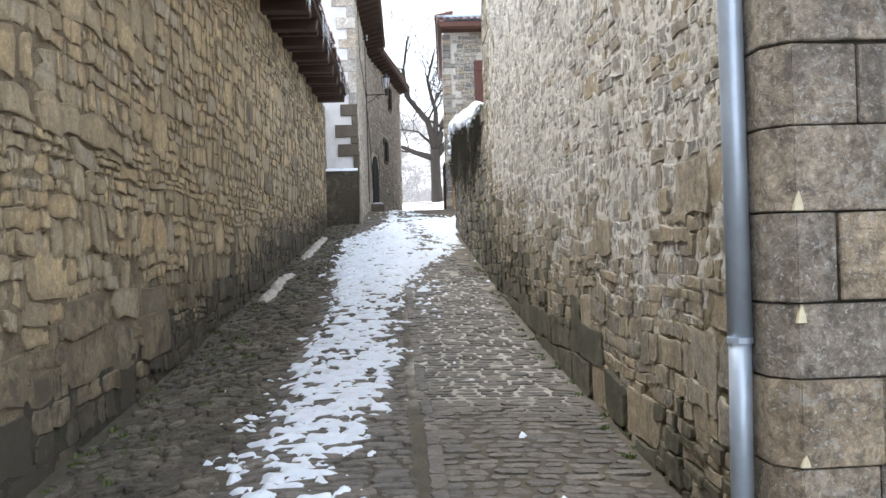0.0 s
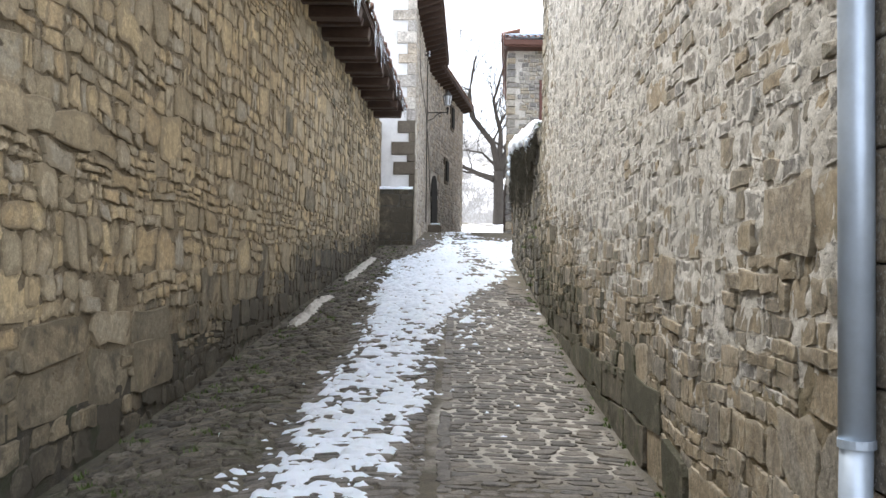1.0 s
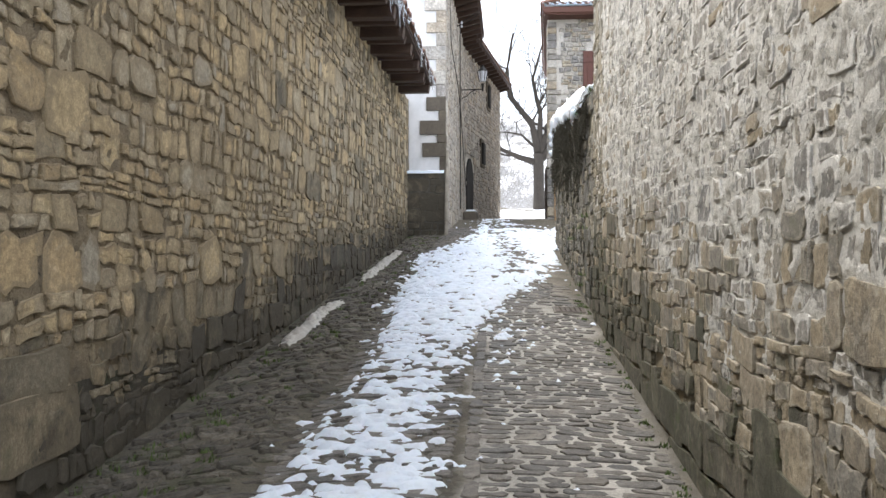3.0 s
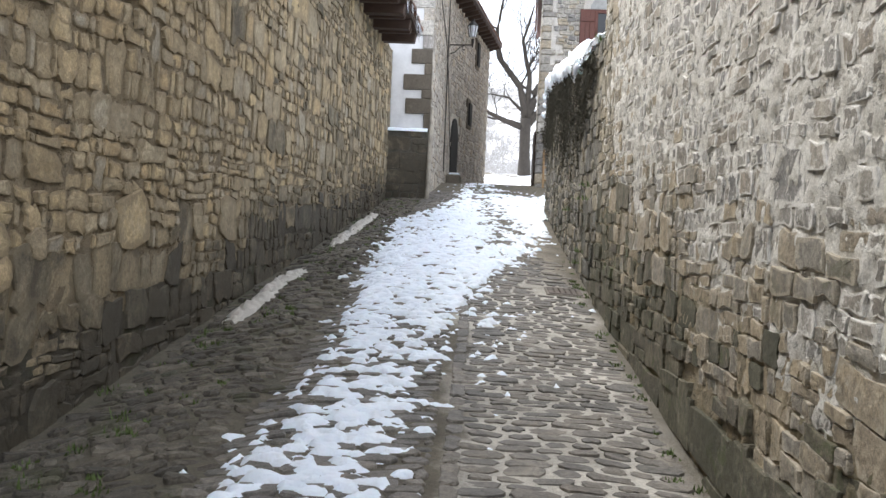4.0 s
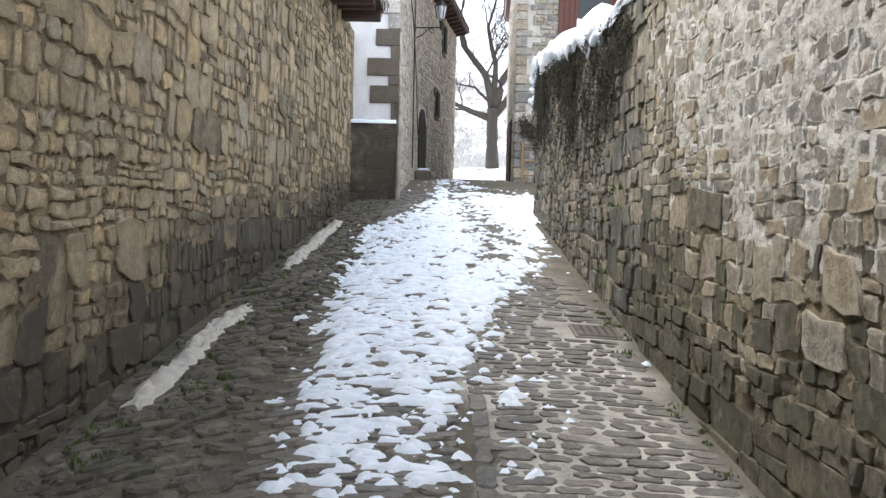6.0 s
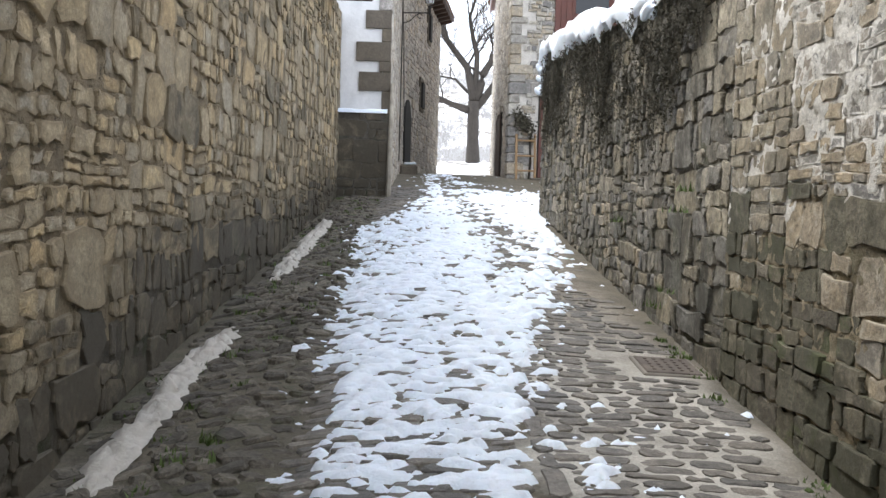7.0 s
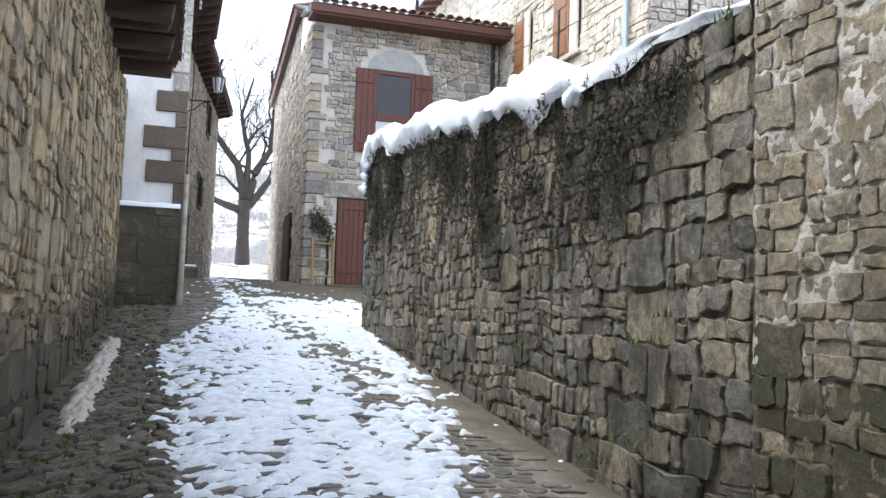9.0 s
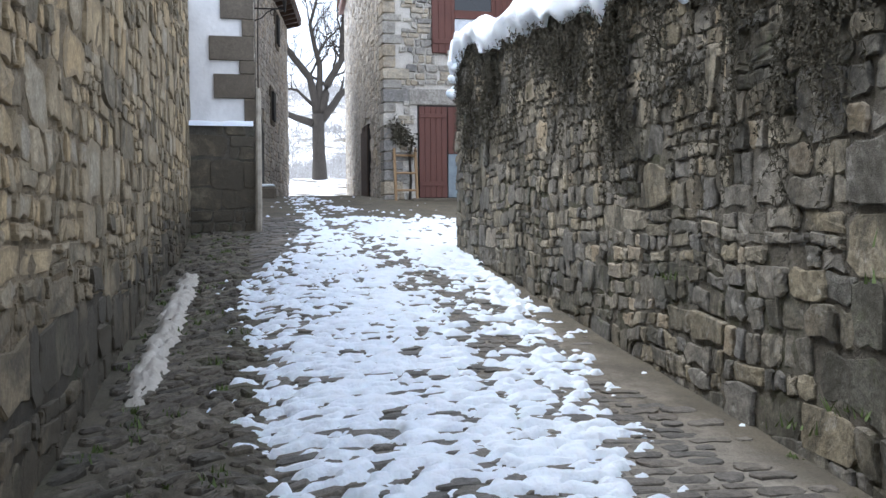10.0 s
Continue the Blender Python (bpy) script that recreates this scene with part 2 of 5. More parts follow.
mortar_cream = mortar_mat("cream_mortar", (0.80, 0.75, 0.65), (0.70, 0.65, 0.54))


def paint_ground():
    """Earth and leaf litter; pale sandy joints in the worn lane, snow in the field beyond."""
    m = Nodes("lane_earth", 0.85)
    x, y = m.axis(0), m.axis(1)
    earth = m.mix(m.span(m.noise(3.0, 8, 0.7), 0.35, 0.65), (0.075, 0.066, 0.048), (0.14, 0.12, 0.085))
    sand = m.mix(m.span(m.noise(2.2, 8, 0.7), 0.38, 0.62), (0.32, 0.30, 0.26), (0.56, 0.53, 0.47))
    wob = m.math("MULTIPLY", m.math("SUBTRACT", m.noise(1.6, 5, 0.6), 0.5), 0.9)
    xr = m.math("ADD", x, wob)
    right = m.math("MULTIPLY", m.span(xr, 0.12, 0.3), m.span(m.math("ADD", y, wob), 5.6, 6.3))
    upper = m.span(m.math("ADD", y, m.math("MULTIPLY", wob, 3.0)), 13.2, 15.5)
    dust = m.mix(m.span(m.noise(4.5, 8, 0.75), 0.38, 0.62), (0.13, 0.112, 0.087), (0.27, 0.24, 0.19))
    sand = m.mix(upper, sand, dust)
    right = m.math("MULTIPLY", right, m.span(m.math("ADD", x, m.math("MULTIPLY", wob, 0.35)), 1.46, 1.22, 0.12, 1.0))
    right = m.math("MULTIPLY", right, m.span(m.math("ADD", y, m.math("MULTIPLY", wob, 4.0)), 25.5, 23.5))
    c = m.mix(right, earth, sand)
    grass = m.math("MULTIPLY", m.span(m.noise(1.1, 7, 0.7), 0.50, 0.58), m.span(x, -0.75, -1.3))
    c = m.mix(m.math("MULTIPLY", grass, 0.45), c, (0.055, 0.062, 0.026))
    far = m.math("MULTIPLY", m.span(y, 38.0, 41.0), m.span(m.noise(0.5, 8, 0.7), 0.42, 0.50))
    c = m.mix(far, c, (0.82, 0.84, 0.88))
    c = m.mix(1.0, c, m.span(m.noise(70, 5, 0.75), 0.3, 0.7, 0.7, 1.25), "MULTIPLY")
    n = m.bump(m.noise(25, 7, 0.75), 0.8, 0.03)
    return m.done(c, n)


ground_mat = paint_ground()


def snow_paint(name, dirt=0.15, low=0.50, high=0.72, base=(0.82, 0.885, 0.97)):
    m = Nodes(name, 0.55)
    d = m.span(m.noise(7.0, 8, 0.75), low, high, 0.0, dirt)
    c = m.mix(d, base, (0.42, 0.39, 0.34))
    m.bsdf.inputs["Subsurface Weight"].default_value = 0.15
    m.bsdf.inputs["Subsurface Radius"].default_value = (0.03, 0.04, 0.05)
    n = m.bump(m.noise(28, 6, 0.65), 0.5, 0.03)
    return m.done(c, m.bump(m.noise(160, 3, 0.6), 0.3, 0.004, n))


snow_mat = snow_paint("melting_snow", 0.3)
snow_clean = snow_paint("fresh_snow", 0.04)
snow_dirty = snow_paint("gritty_snow", 0.95, 0.36, 0.58, (0.50, 0.475, 0.43))


def wood_mat(name, light, dark, stretch=(1, 14, 14), rough=0.75):
    m = Nodes(name, rough)
    g = m.noise(4.0, 7, 0.7, stretch, 0.4)
    c = m.mix(m.span(g, 0.3, 0.7), dark, light)
    c = m.mix(m.span(m.noise(2.3, 6, 0.7), 0.45, 0.7, 0, 0.5), c, dark)
    return m.done(c, m.bump(g, 0.5, 0.01))


wood_dark = wood_mat("smoke_dark_timber", (0.085, 0.048, 0.032), (0.034, 0.02, 0.015), (2, 20, 20))
wood_red = wood_mat("red_brown_painted_wood", (0.155, 0.056, 0.04), (0.10, 0.038, 0.03), (12, 12, 1), 0.6)
wood_soffit = wood_mat("red_stained_boarding", (0.16, 0.068, 0.046), (0.09, 0.04, 0.03), (14, 2, 14), 0.65)
wood_brown = wood_mat("varnished_brown_wood", (0.32, 0.15, 0.06), (0.2, 0.09, 0.04), (12, 12, 1), 0.5)
wood_pale = wood_mat("raw_pine", (0.42, 0.28, 0.15), (0.28, 0.18, 0.095), (10, 10, 1.5))
bark_mat = wood_mat("grey_bark", (0.06, 0.05, 0.04), (0.026, 0.022, 0.018), (5, 5, 1.2), 0.95)
vine_mat = wood_mat("dry_ivy", (0.075, 0.066, 0.042), (0.026, 0.024, 0.016), (9, 9, 9), 0.9)
leaf_mat = wood_mat("green_weeds", (0.10, 0.15, 0.035), (0.06, 0.09, 0.02), (9, 9, 9), 0.7)
brush_mat = wood_mat("snowy_brush", (0.6, 0.6, 0.6), (0.18, 0.16, 0.135), (1.5, 1.5, 1.5), 0.95)


def tile_paint():
    m = Nodes("clay_roof_tile", 0.85)
    c = m.ramp(m.rand(), palette([(0.20, 0.10, 0.07), (0.16, 0.085, 0.06), (0.24, 0.13, 0.085), (0.13, 0.08, 0.06)]), True)
    c = m.mix(m.span(m.noise(9, 7, 0.7), 0.5, 0.65, 0, 0.6), c, (0.13, 0.125, 0.10))
    return m.done(c, m.bump(m.noise(40, 5, 0.7), 0.5, 0.01))


tile_mat = tile_paint()


def plaster_paint():
    m = Nodes("white_limewash", 0.9)
    c = m.mix(m.span(m.noise(2.5, 7, 0.65), 0.4, 0.7), (0.72, 0.72, 0.72), (0.58, 0.58, 0.58))
    c = m.mix(m.span(m.noise(6, 9, 0.75, (1, 1, 0.35)), 0.62, 0.72, 0, 0.35), c, (0.45, 0.43, 0.40))
    return m.done(c, m.bump(m.noise(14, 6, 0.6), 0.3, 0.02))


plaster_mat = plaster_paint()


def plain_mat(name, color, rough=0.5, metal=0.0, vary=0.25):
    m = Nodes(name, rough, metal)
    v = m.span(m.noise(6, 6, 0.7), 0.3, 0.7, 1 - vary, 1 + vary)
    c = m.mix(1.0, color, v, "MULTIPLY")
    return m.done(c, m.bump(m.noise(60, 4, 0.6), 0.08, 0.004))


zinc_mat = plain_mat("galvanised_zinc", (0.46, 0.54, 0.64), 0.42, 0.45, 0.12)
rust_mat = plain_mat("rusty_cast_iron", (0.115, 0.095, 0.08), 0.75, 0.3, 0.4)
concrete_mat = plain_mat("worn_concrete", (0.19, 0.172, 0.145), 0.95, 0.0, 0.3)
pier_mat = plain_mat("pale_weathered_timber", (0.33, 0.30, 0.25), 0.9, 0.0, 0.35)
iron_mat = plain_mat("dark_iron", (0.035, 0.033, 0.032), 0.6, 0.6)
blue_board = plain_mat("grey_blue_painted_board", (0.24, 0.29, 0.33), 0.7)
arch_mat = plain_mat("grey_arch_slab", (0.40, 0.41, 0.41), 0.9)
mark_mat = plain_mat("old_cream_paint", (0.62, 0.57, 0.40), 0.8)
# Near-black colour stands for the shade inside openings, which are not hollow.
shade_mat = plain_mat("painted_opening_shade", (0.02, 0.019, 0.018), 0.9)
milk_glass = plain_mat("milky_lantern_glass", (0.62, 0.66, 0.72), 0.2)
pale_paint = plain_mat("pale_painted_wood", (0.66, 0.60, 0.50), 0.7)


def glass_paint(name, rough=0.05, trans=0.0, color=(0.012, 0.014, 0.016)):
    m = Nodes(name, rough)
    m.bsdf.inputs["Transmission Weight"].default_value = trans
    m.bsdf.inputs["IOR"].default_value = 1.5 if not trans else 1.31
    return m.done(color)


pane_mat = glass_paint("window_glass")
ice_mat = glass_paint("ice", 0.12, 0.8, (0.9, 0.94, 0.98))


# ---- shape helpers ----
def lerp(points, v):
    """Straight lines through (v, value) pairs."""
    for (a, p), (b, q) in zip(points, points[1:]):
        if v <= b:
            return p + (q - p) * max(0.0, (v - a)) / (b - a)
    return points[-1][1]


def wave(x, y, z=0.0):
    return noise.noise(Vector((x, y, z)))


def mesh_from(name, verts, faces, mats, index=None, smooth=False):
    me = bpy.data.meshes.new(name)
    me.from_pydata(verts, [], faces)
    for m in mats:
        me.materials.append(m)
    if index is not None:
        me.polygons.foreach_set("material_index", index)
    if smooth:
        me.polygons.foreach_set("use_smooth", [True] * len(faces))
    me.update()
    return me


def mark_rims(me, rims):
    """How near each point lies to the joint round its stone."""
    me.attributes.new("rim", "FLOAT", "POINT").data.foreach_set("value", rims)
    return me


def link_part(name, me, parent=None, label=""):
    ob = new(name, me)
    ob.parent = parent
    if label:
        ob["label"] = label
    return ob


def part(name, bm, material, parent=None, label="", smooth=False):
    me = bpy.data.meshes.new(name)
    if smooth:
        for f in bm.faces:
            f.smooth = True
    bm.to_mesh(me)
    bm.free()
    me.materials.append(material)
    return link_part(name, me, parent, label)


def add_box(bm, x0, x1, y0, y1, z0, z1, turn=None, bevel=0.0):
    """A block between two corners, its edges eased by bevel; turn is a pose about the world's origin."""
    m = Matrix.Translation(((x0 + x1) / 2, (y0 + y1) / 2, (z0 + z1) / 2)) @ Matrix.Diagonal((x1 - x0, y1 - y0, z1 - z0, 1))
    made = bmesh.ops.create_cube(bm, size=1, matrix=(turn @ m) if turn else m)
    if bevel:
        edges = list({e for v in made["verts"] for e in v.link_edges})
        bmesh.ops.bevel(bm, geom=edges, offset=bevel, segments=1, affect="EDGES", profile=0.5)
    return bm


def block(name, x0, x1, y0, y1, z0, z1, material, parent=None, label="", bevel=0.01, turn=None):
    return part(name, add_box(bmesh.new(), x0, x1, y0, y1, z0, z1, turn, bevel), material, parent, label)


def add_tube(bm, points, radii, sides=8, caps=True):
    """A round bar through the points, with a radius at each."""
    rings = []
    for k, p in enumerate(points):
        p = Vector(p)
        d = (Vector(points[min(k + 1, len(points) - 1)]) - Vector(points[max(k - 1, 0)])).normalized()
        a = d.orthogonal().normalized() if abs(d.z) > 0.95 else d.cross(Vector((0, 0, 1))).normalized()
        b = d.cross(a)
        r = radii[k] if isinstance(radii, (list, tuple)) else radii
        rings.append([bm.verts.new(p + r * (math.cos(2 * math.pi * s / sides) * a + math.sin(2 * math.pi * s / sides) * b)) for s in range(sides)])
    for r0, r1 in zip(rings, rings[1:]):
        for s in range(sides):
            bm.faces.new((r0[s], r0[(s + 1) % sides], r1[(s + 1) % sides], r1[s]))
    if caps:
        bm.faces.new(rings[0][::-1])
        bm.faces.new(rings[-1])
    return bm


def empty(name, x=0, y=0, z=0):
    ob = new(name)
    ob.empty_display_size = 0.2
    return ob


# ---- stonework ----
def rubble_cells(u0, u1, v0, v1, rng, band=(0.26, 0.42), wide=(0.16, 0.42), split=(0.25, 0.45, 0.3), warp=0.05, jitter=0.13):
    """Random rubble in bands: chunks of one big stone, of two courses or of three thin ones. Gives corners (u, v) of each stone."""
    cells = []
    v = v0
    while v < v1:
        h = rng.uniform(*band)
        u = u0
        while u < u1 - 0.02:
            pick = rng.random()
            if pick < split[0]:
                w = rng.uniform(*wide) * 1.15
                if u1 - u - w < 0.14:
                    w = u1 - u
                cells.append((u, u + w, v, v + h))
                u += w
                continue
            n = 2 if pick < split[0] + split[1] else 3
            length = min(rng.uniform(0.35, 0.95), max(u1 - u, 0.05))
            cuts = sorted([0.0, 1.0] + [(k + rng.uniform(-0.28, 0.28)) / n for k in range(1, n)])
            for a, b in zip(cuts, cuts[1:]):
                x = u
                while x < u + length - 0.02:
                    w = rng.uniform(*wide) * (0.62 if n == 2 else 0.72)
                    if rng.random() < 0.13:
                        w *= 0.4
                    w = min(w, u + length - x)
                    if u + length - x - w < 0.06:
                        w = u + length - x
                    cells.append((x, x + w, v + a * h, v + b * h))
                    x += w
            u += length
        v += h
    out = []
    for a, b, c, d in cells:
        quad = []
        for p, q in ((a, c), (b, c), (b, d), (a, d)):
            j = jitter * min(b - a, d - c)
            quad.append((p + warp * wave(p * 1.7, q * 1.7, 3.1) + rng.uniform(-j, j),
                         q + warp * wave(p * 1.3, q * 1.3, 9.4) + rng.uniform(-j, j)))
        out.append(quad)
    return out


def sett_cells(u0, u1, v0, v1, rng, rows=(0.06, 0.1), wide=(0.12, 0.3), warp=0.03):
    cells = []
    v = v0
    while v < v1:
        h = rng.uniform(*rows)
        u = u0 + rng.uniform(-0.1, 0)
        while u < u1 - 0.05:
            w = rng.uniform(*wide)
            quad = [(a + warp * wave(a * 2, b * 2, 5), b + warp * wave(a * 1.6, b * 1.6, 8) + rng.uniform(-0.006, 0.006))
                    for a, b in ((u, v), (min(u + w, u1), v), (min(u + w, u1), v + h), (u, v + h))]
            cells.append(quad)
            u += w
        v += h
    return cells


def stone_shape(quad, rng, gap=0.008, proud=(0.008, 0.035), ease=0.014, cut=(0.1, 0.32), sunk=0.035, lump=0.008, tilt=0.1, tight=0.12, rough=0.0):
    """One stone over a cell: (u, v, out) vertices and faces. Corners knocked off, sides broken by rough, arris eased, face hewn to a low point."""
    cu, cv = sum(p[0] for p in quad) / 4, sum(p[1] for p in quad) / 4
    size = min(abs(quad[1][0] - quad[0][0]), abs(quad[3][1] - quad[0][1]))
    ring = []
    for k in range(4):
        p, a, b = quad[k], quad[k - 1], quad[(k + 1) % 4]
        for q in (a, b):
            d = math.hypot(q[0] - p[0], q[1] - p[1]) + 1e-6
            c = min(rng.uniform(*cut) * size, d * 0.42)
            ring.append((p[0] + (q[0] - p[0]) * c / d, p[1] + (q[1] - p[1]) * c / d))
        if rough:
            t = rng.uniform(0.35, 0.65)
            ring.append((p[0] + (b[0] - p[0]) * t + rng.uniform(-rough, rough) * size, p[1] + (b[1] - p[1]) * t + rng.uniform(-rough, rough) * size))
    n = len(ring)
    e = min(ease, size * 0.22)
    g = min(gap, size * tight)
    out = rng.uniform(*proud)
    ease_off = min(1.0, 0.16 / max(size, 0.05))
    lump, tilt = lump * ease_off * 0.6, tilt * ease_off ** 2
    tu, tv = rng.uniform(-tilt, tilt), rng.uniform(-tilt, tilt)
    verts, faces = [], []
    for f, depth in ((g, -sunk), (g * 1.15, out - e * 0.9), (g + e, out)):
        for p in ring:
            d = math.hypot(p[0] - cu, p[1] - cv) + 1e-6
            s = max(0.3, (d - f * rng.uniform(0.6, 1.4)) / d)
            x, y = cu + (p[0] - cu) * s, cv + (p[1] - cv) * s
            lean = tu * (x - cu) + tv * (y - cv) if depth > -sunk else 0
            verts.append((x, y, depth + lean + (rng.uniform(-0.5, 0.5) * lump if depth == out else 0)))
    verts.append((cu + rng.uniform(-0.15, 0.15) * size, cv + rng.uniform(-0.15, 0.15) * size, out + rng.uniform(-0.3, 1.0) * lump))
    for r in (0, n):
        faces += [(r + k, r + (k + 1) % n, r + n + (k + 1) % n, r + n + k) for k in range(n)]
    faces += [(2 * n + k, 2 * n + (k + 1) % n, 3 * n) for k in range(n)]
    return verts, faces


def lay(stones, place, mats, parent, single, name="stone", rest="stonework", flip=False):
    """Sets stones by place(u, v, out). Those that single() picks, 300 at most, are parts of their own; the rest is one part."""
    verts, faces, index, rims, count = [], [], [], [], 0
    for vs, fs, mid in stones:
        if flip:
            fs = [f[::-1] for f in fs]
        cu, cv, _ = vs[-1]
        pts = [place(*p) for p in vs]
        rim = [1.0] * (len(vs) - 1) + [0.0]
        if count < 300 and single(cu, cv):
            link_part(name, mark_rims(mesh_from(name, pts, fs, [mats[mid]]), rim), parent)
            count += 1
            continue
        o = len(verts)
        verts += pts
        rims += rim
        faces += [tuple(i + o for i in f) for f in fs]
        index += [mid] * len(fs)
    if faces:
        ob = link_part(rest, mark_rims(mesh_from(rest, verts, faces, mats, index), rims), parent)
        ob["kind"] = "stuff"


# ---- the lie of the ground ----
CROWN = [(-12, -0.9), (0, -0.06), (6.5, 0.40), (8.1, 0.53), (9.8, 0.70), (11.4, 0.87), (12.5, 0.99), (16, 1.38), (20, 1.82), (22.5, 2.07), (25, 2.41),
         (30, 2.86), (35, 3.1), (41, 3.2), (58, 4.6), (66, 4.9), (80, 6), (120, 17), (170, 27), (240, 33)]


def ground_z(x, y):
    z = lerp(CROWN, y)
    side = min(abs(x), 2.6)
    edge = 0.05 * (side / 1.5) ** 2 * (1 if y < 24 else max(0.0, 1 - (y - 24) / 6))
    gutter = 0.03 * math.exp(-((x + 0.95) / 0.12) ** 2) if y < 24 else 0
    return z - edge - gutter + 0.012 * wave(x * 1.5, y * 1.5, 4.4)


WEST = [(-6, -2.12), (8, -2.12), (10, -2.09), (24.5, -1.76)]
EAST = [(2.9, 1.50), (13.46, 1.53)]
GARDEN = [(13.4, 1.54), (16.5, 1.55), (22.6, 1.70)]


def west_x(y):
    return lerp(WEST, y)


# ---- ground, one sheet to the horizon ----
def build_ground():
    xs = sorted(set([-160, -100, -60, -40, -25, -15, -10, -7, -5, -4, -3.2, -2.7] + [round(-2.4 + 0.12 * k, 3) for k in range(41)] +
                    [2.8, 3.4, 4.2, 5.2, 6.5, 8, 10, 14, 20, 30, 45, 70, 110, 170]))
    ys = sorted(set([-14, -8, -4, -1] + [round(0.15 * k, 3) for k in range(0, 220)] + [33.5 + 0.5 * k for k in range(70)] + [70, 74, 78, 84, 90, 98, 106, 116, 130, 145, 160, 180, 210, 240]))
    verts, faces = [], []
    for y in ys:
        for x in xs:
            z = ground_z(x, y)
            if y > 42:
                z += 0.35 * wave(x * 0.35, y * 0.35, 2.0) * min(1, (y - 42) / 8)
            if y > 84:
                z += (y - 84) * 0.07 * wave(x * 0.03, y * 0.012, 6.0) - max(0, x - 5) * 0.02
            verts.append((x, y, z))
    w = len(xs)
    for j in range(len(ys) - 1):
        for k in range(w - 1):
            a = j * w + k
            faces.append((a, a + 1, a + w + 1, a + w))
    ob = link_part("ground", mesh_from("ground", verts, faces, [ground_mat], None, True))
    return tagged(ob, "damp earth and sandy joints of a sloping village lane", "ground", kind="structure")


build_ground()


# ---- stone walls along the lane ----
def wall_sheet(name, parent, material, line, y0, y1, z0, top, side, depth=0.5, rough=0.012, step=0.14, low=None, n=60):
    """The mortar core of a wall: an uneven face, with a plain back, top and ends. side: +1 faces east, -1 west.
    low: another mortar, and a test (y, z) for where it was used."""
    ys = [y0 + (y1 - y0) * k / max(1, round((y1 - y0) / step)) for k in range(max(1, round((y1 - y0) / step)) + 1)]
    verts, faces = [], []
    for y in ys:
        zt = top(y)
        for k in range(n + 1):
            z = z0 + (zt - z0) * k / n
            verts.append((lerp(line, y) + side * rough * (0.6 * wave(y * 5, z * 5, 2.2) + 0.7 * wave(y * 12, z * 15, 6.2) + 0.8 * wave(y * 27, z * 37, 1.2)), y, z))
    for j in range(len(ys) - 1):
        for k in range(n):
            a = j * (n + 1) + k
            f = (a, a + n + 1, a + n + 2, a + 1)
            faces.append(f if side > 0 else f[::-1])
    o = len(verts)
    for y in ys:
        verts += [(lerp(line, y) - side * depth, y, z0), (lerp(line, y) - side * depth, y, top(y))]
    for j in range(len(ys) - 1):
        b = o + 2 * j
        faces.append((b, b + 1, b + 3, b + 2))
        faces.append(((j * (n + 1)) + n, (j + 1) * (n + 1) + n, b + 3, b + 1))
    e = (len(ys) - 1)
    faces.append((0, n, o + 1, o))
    faces.append((e * (n + 1), e * (n + 1) + n, o + 2 * e + 1, o + 2 * e))
    index = None
    if low:
        index = [1 if low[1](*[sum(verts[i][k] for i in f) / len(f) for k in (1, 2)]) else 0 for f in faces]
    return link_part(name, mesh_from(name, verts, faces, [material] + ([low[0]] if low else []), index, True), parent)


def trimmed(quad, lo, hi, base, top):
    """Whether a cell lies within the wall, clipped to its ends."""
    cu, cv = sum(p[0] for p in quad) / 4, sum(p[1] for p in quad) / 4
    return lo < cu < hi and base(cu) - 0.1 < cv < top(cu) - 0.05


def west_wall():
    rng = random.Random(11)
    wall = tagged(empty("wall_west"), "tall ochre rubble stone wall with dark damp lower courses", "wall", kind="structure")
    top = lambda y: 5.57
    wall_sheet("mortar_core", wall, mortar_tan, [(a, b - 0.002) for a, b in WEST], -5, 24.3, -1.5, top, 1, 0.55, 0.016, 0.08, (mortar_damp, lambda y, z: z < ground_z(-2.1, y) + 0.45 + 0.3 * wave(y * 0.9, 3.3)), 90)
    stones = []
    cells = rubble_cells(1.2, 24.25, -0.4, 5.52, rng, (0.16, 0.4), (0.11, 0.46), (0.5, 0.38, 0.12), 0.06, 0.19)
    # big blocks low down at the foot of the hill
    big = lambda u, v: u < 7.2 + 0.8 * wave(v * 3, 2.0) and v < ground_z(-2.1, u) + 0.95 + 0.5 * wave(u * 1.1, 6.0)
    cells = [q for q in cells if not big(*q[0])]
    cells += [q for q in rubble_cells(1.2, 8.2, -0.4, 2.2, rng, (0.26, 0.4), (0.4, 0.85), (0.8, 0.2, 0.0), 0.04, 0.08) if big(*q[0])]
    for q in cells:
        if not trimmed(q, 1.2, 24.2, lambda u: ground_z(-2.1, u), top):
            continue
        u, v = q[0]
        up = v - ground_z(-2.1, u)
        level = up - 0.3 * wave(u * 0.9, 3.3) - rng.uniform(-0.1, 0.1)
        # Further up the lane darker stones are mixed in for the eave's shade.
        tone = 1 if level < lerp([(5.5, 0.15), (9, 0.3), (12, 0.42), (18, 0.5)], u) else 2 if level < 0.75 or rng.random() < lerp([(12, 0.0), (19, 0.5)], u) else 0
        stones.append((*stone_shape(q, rng, 0.009, (0.0, 0.026), 0.008, (0.05, 0.36), 0.03, 0.011, 0.08, rough=0.14), tone))
    lay(stones, lambda u, v, d: (west_x(u) + d, u, v), [stone_tan, stone_damp, stone_stained_shaded], wall, lambda u, v: 6.2 < u < 10.5 and 0.4 < v < 3.4)
    return wall


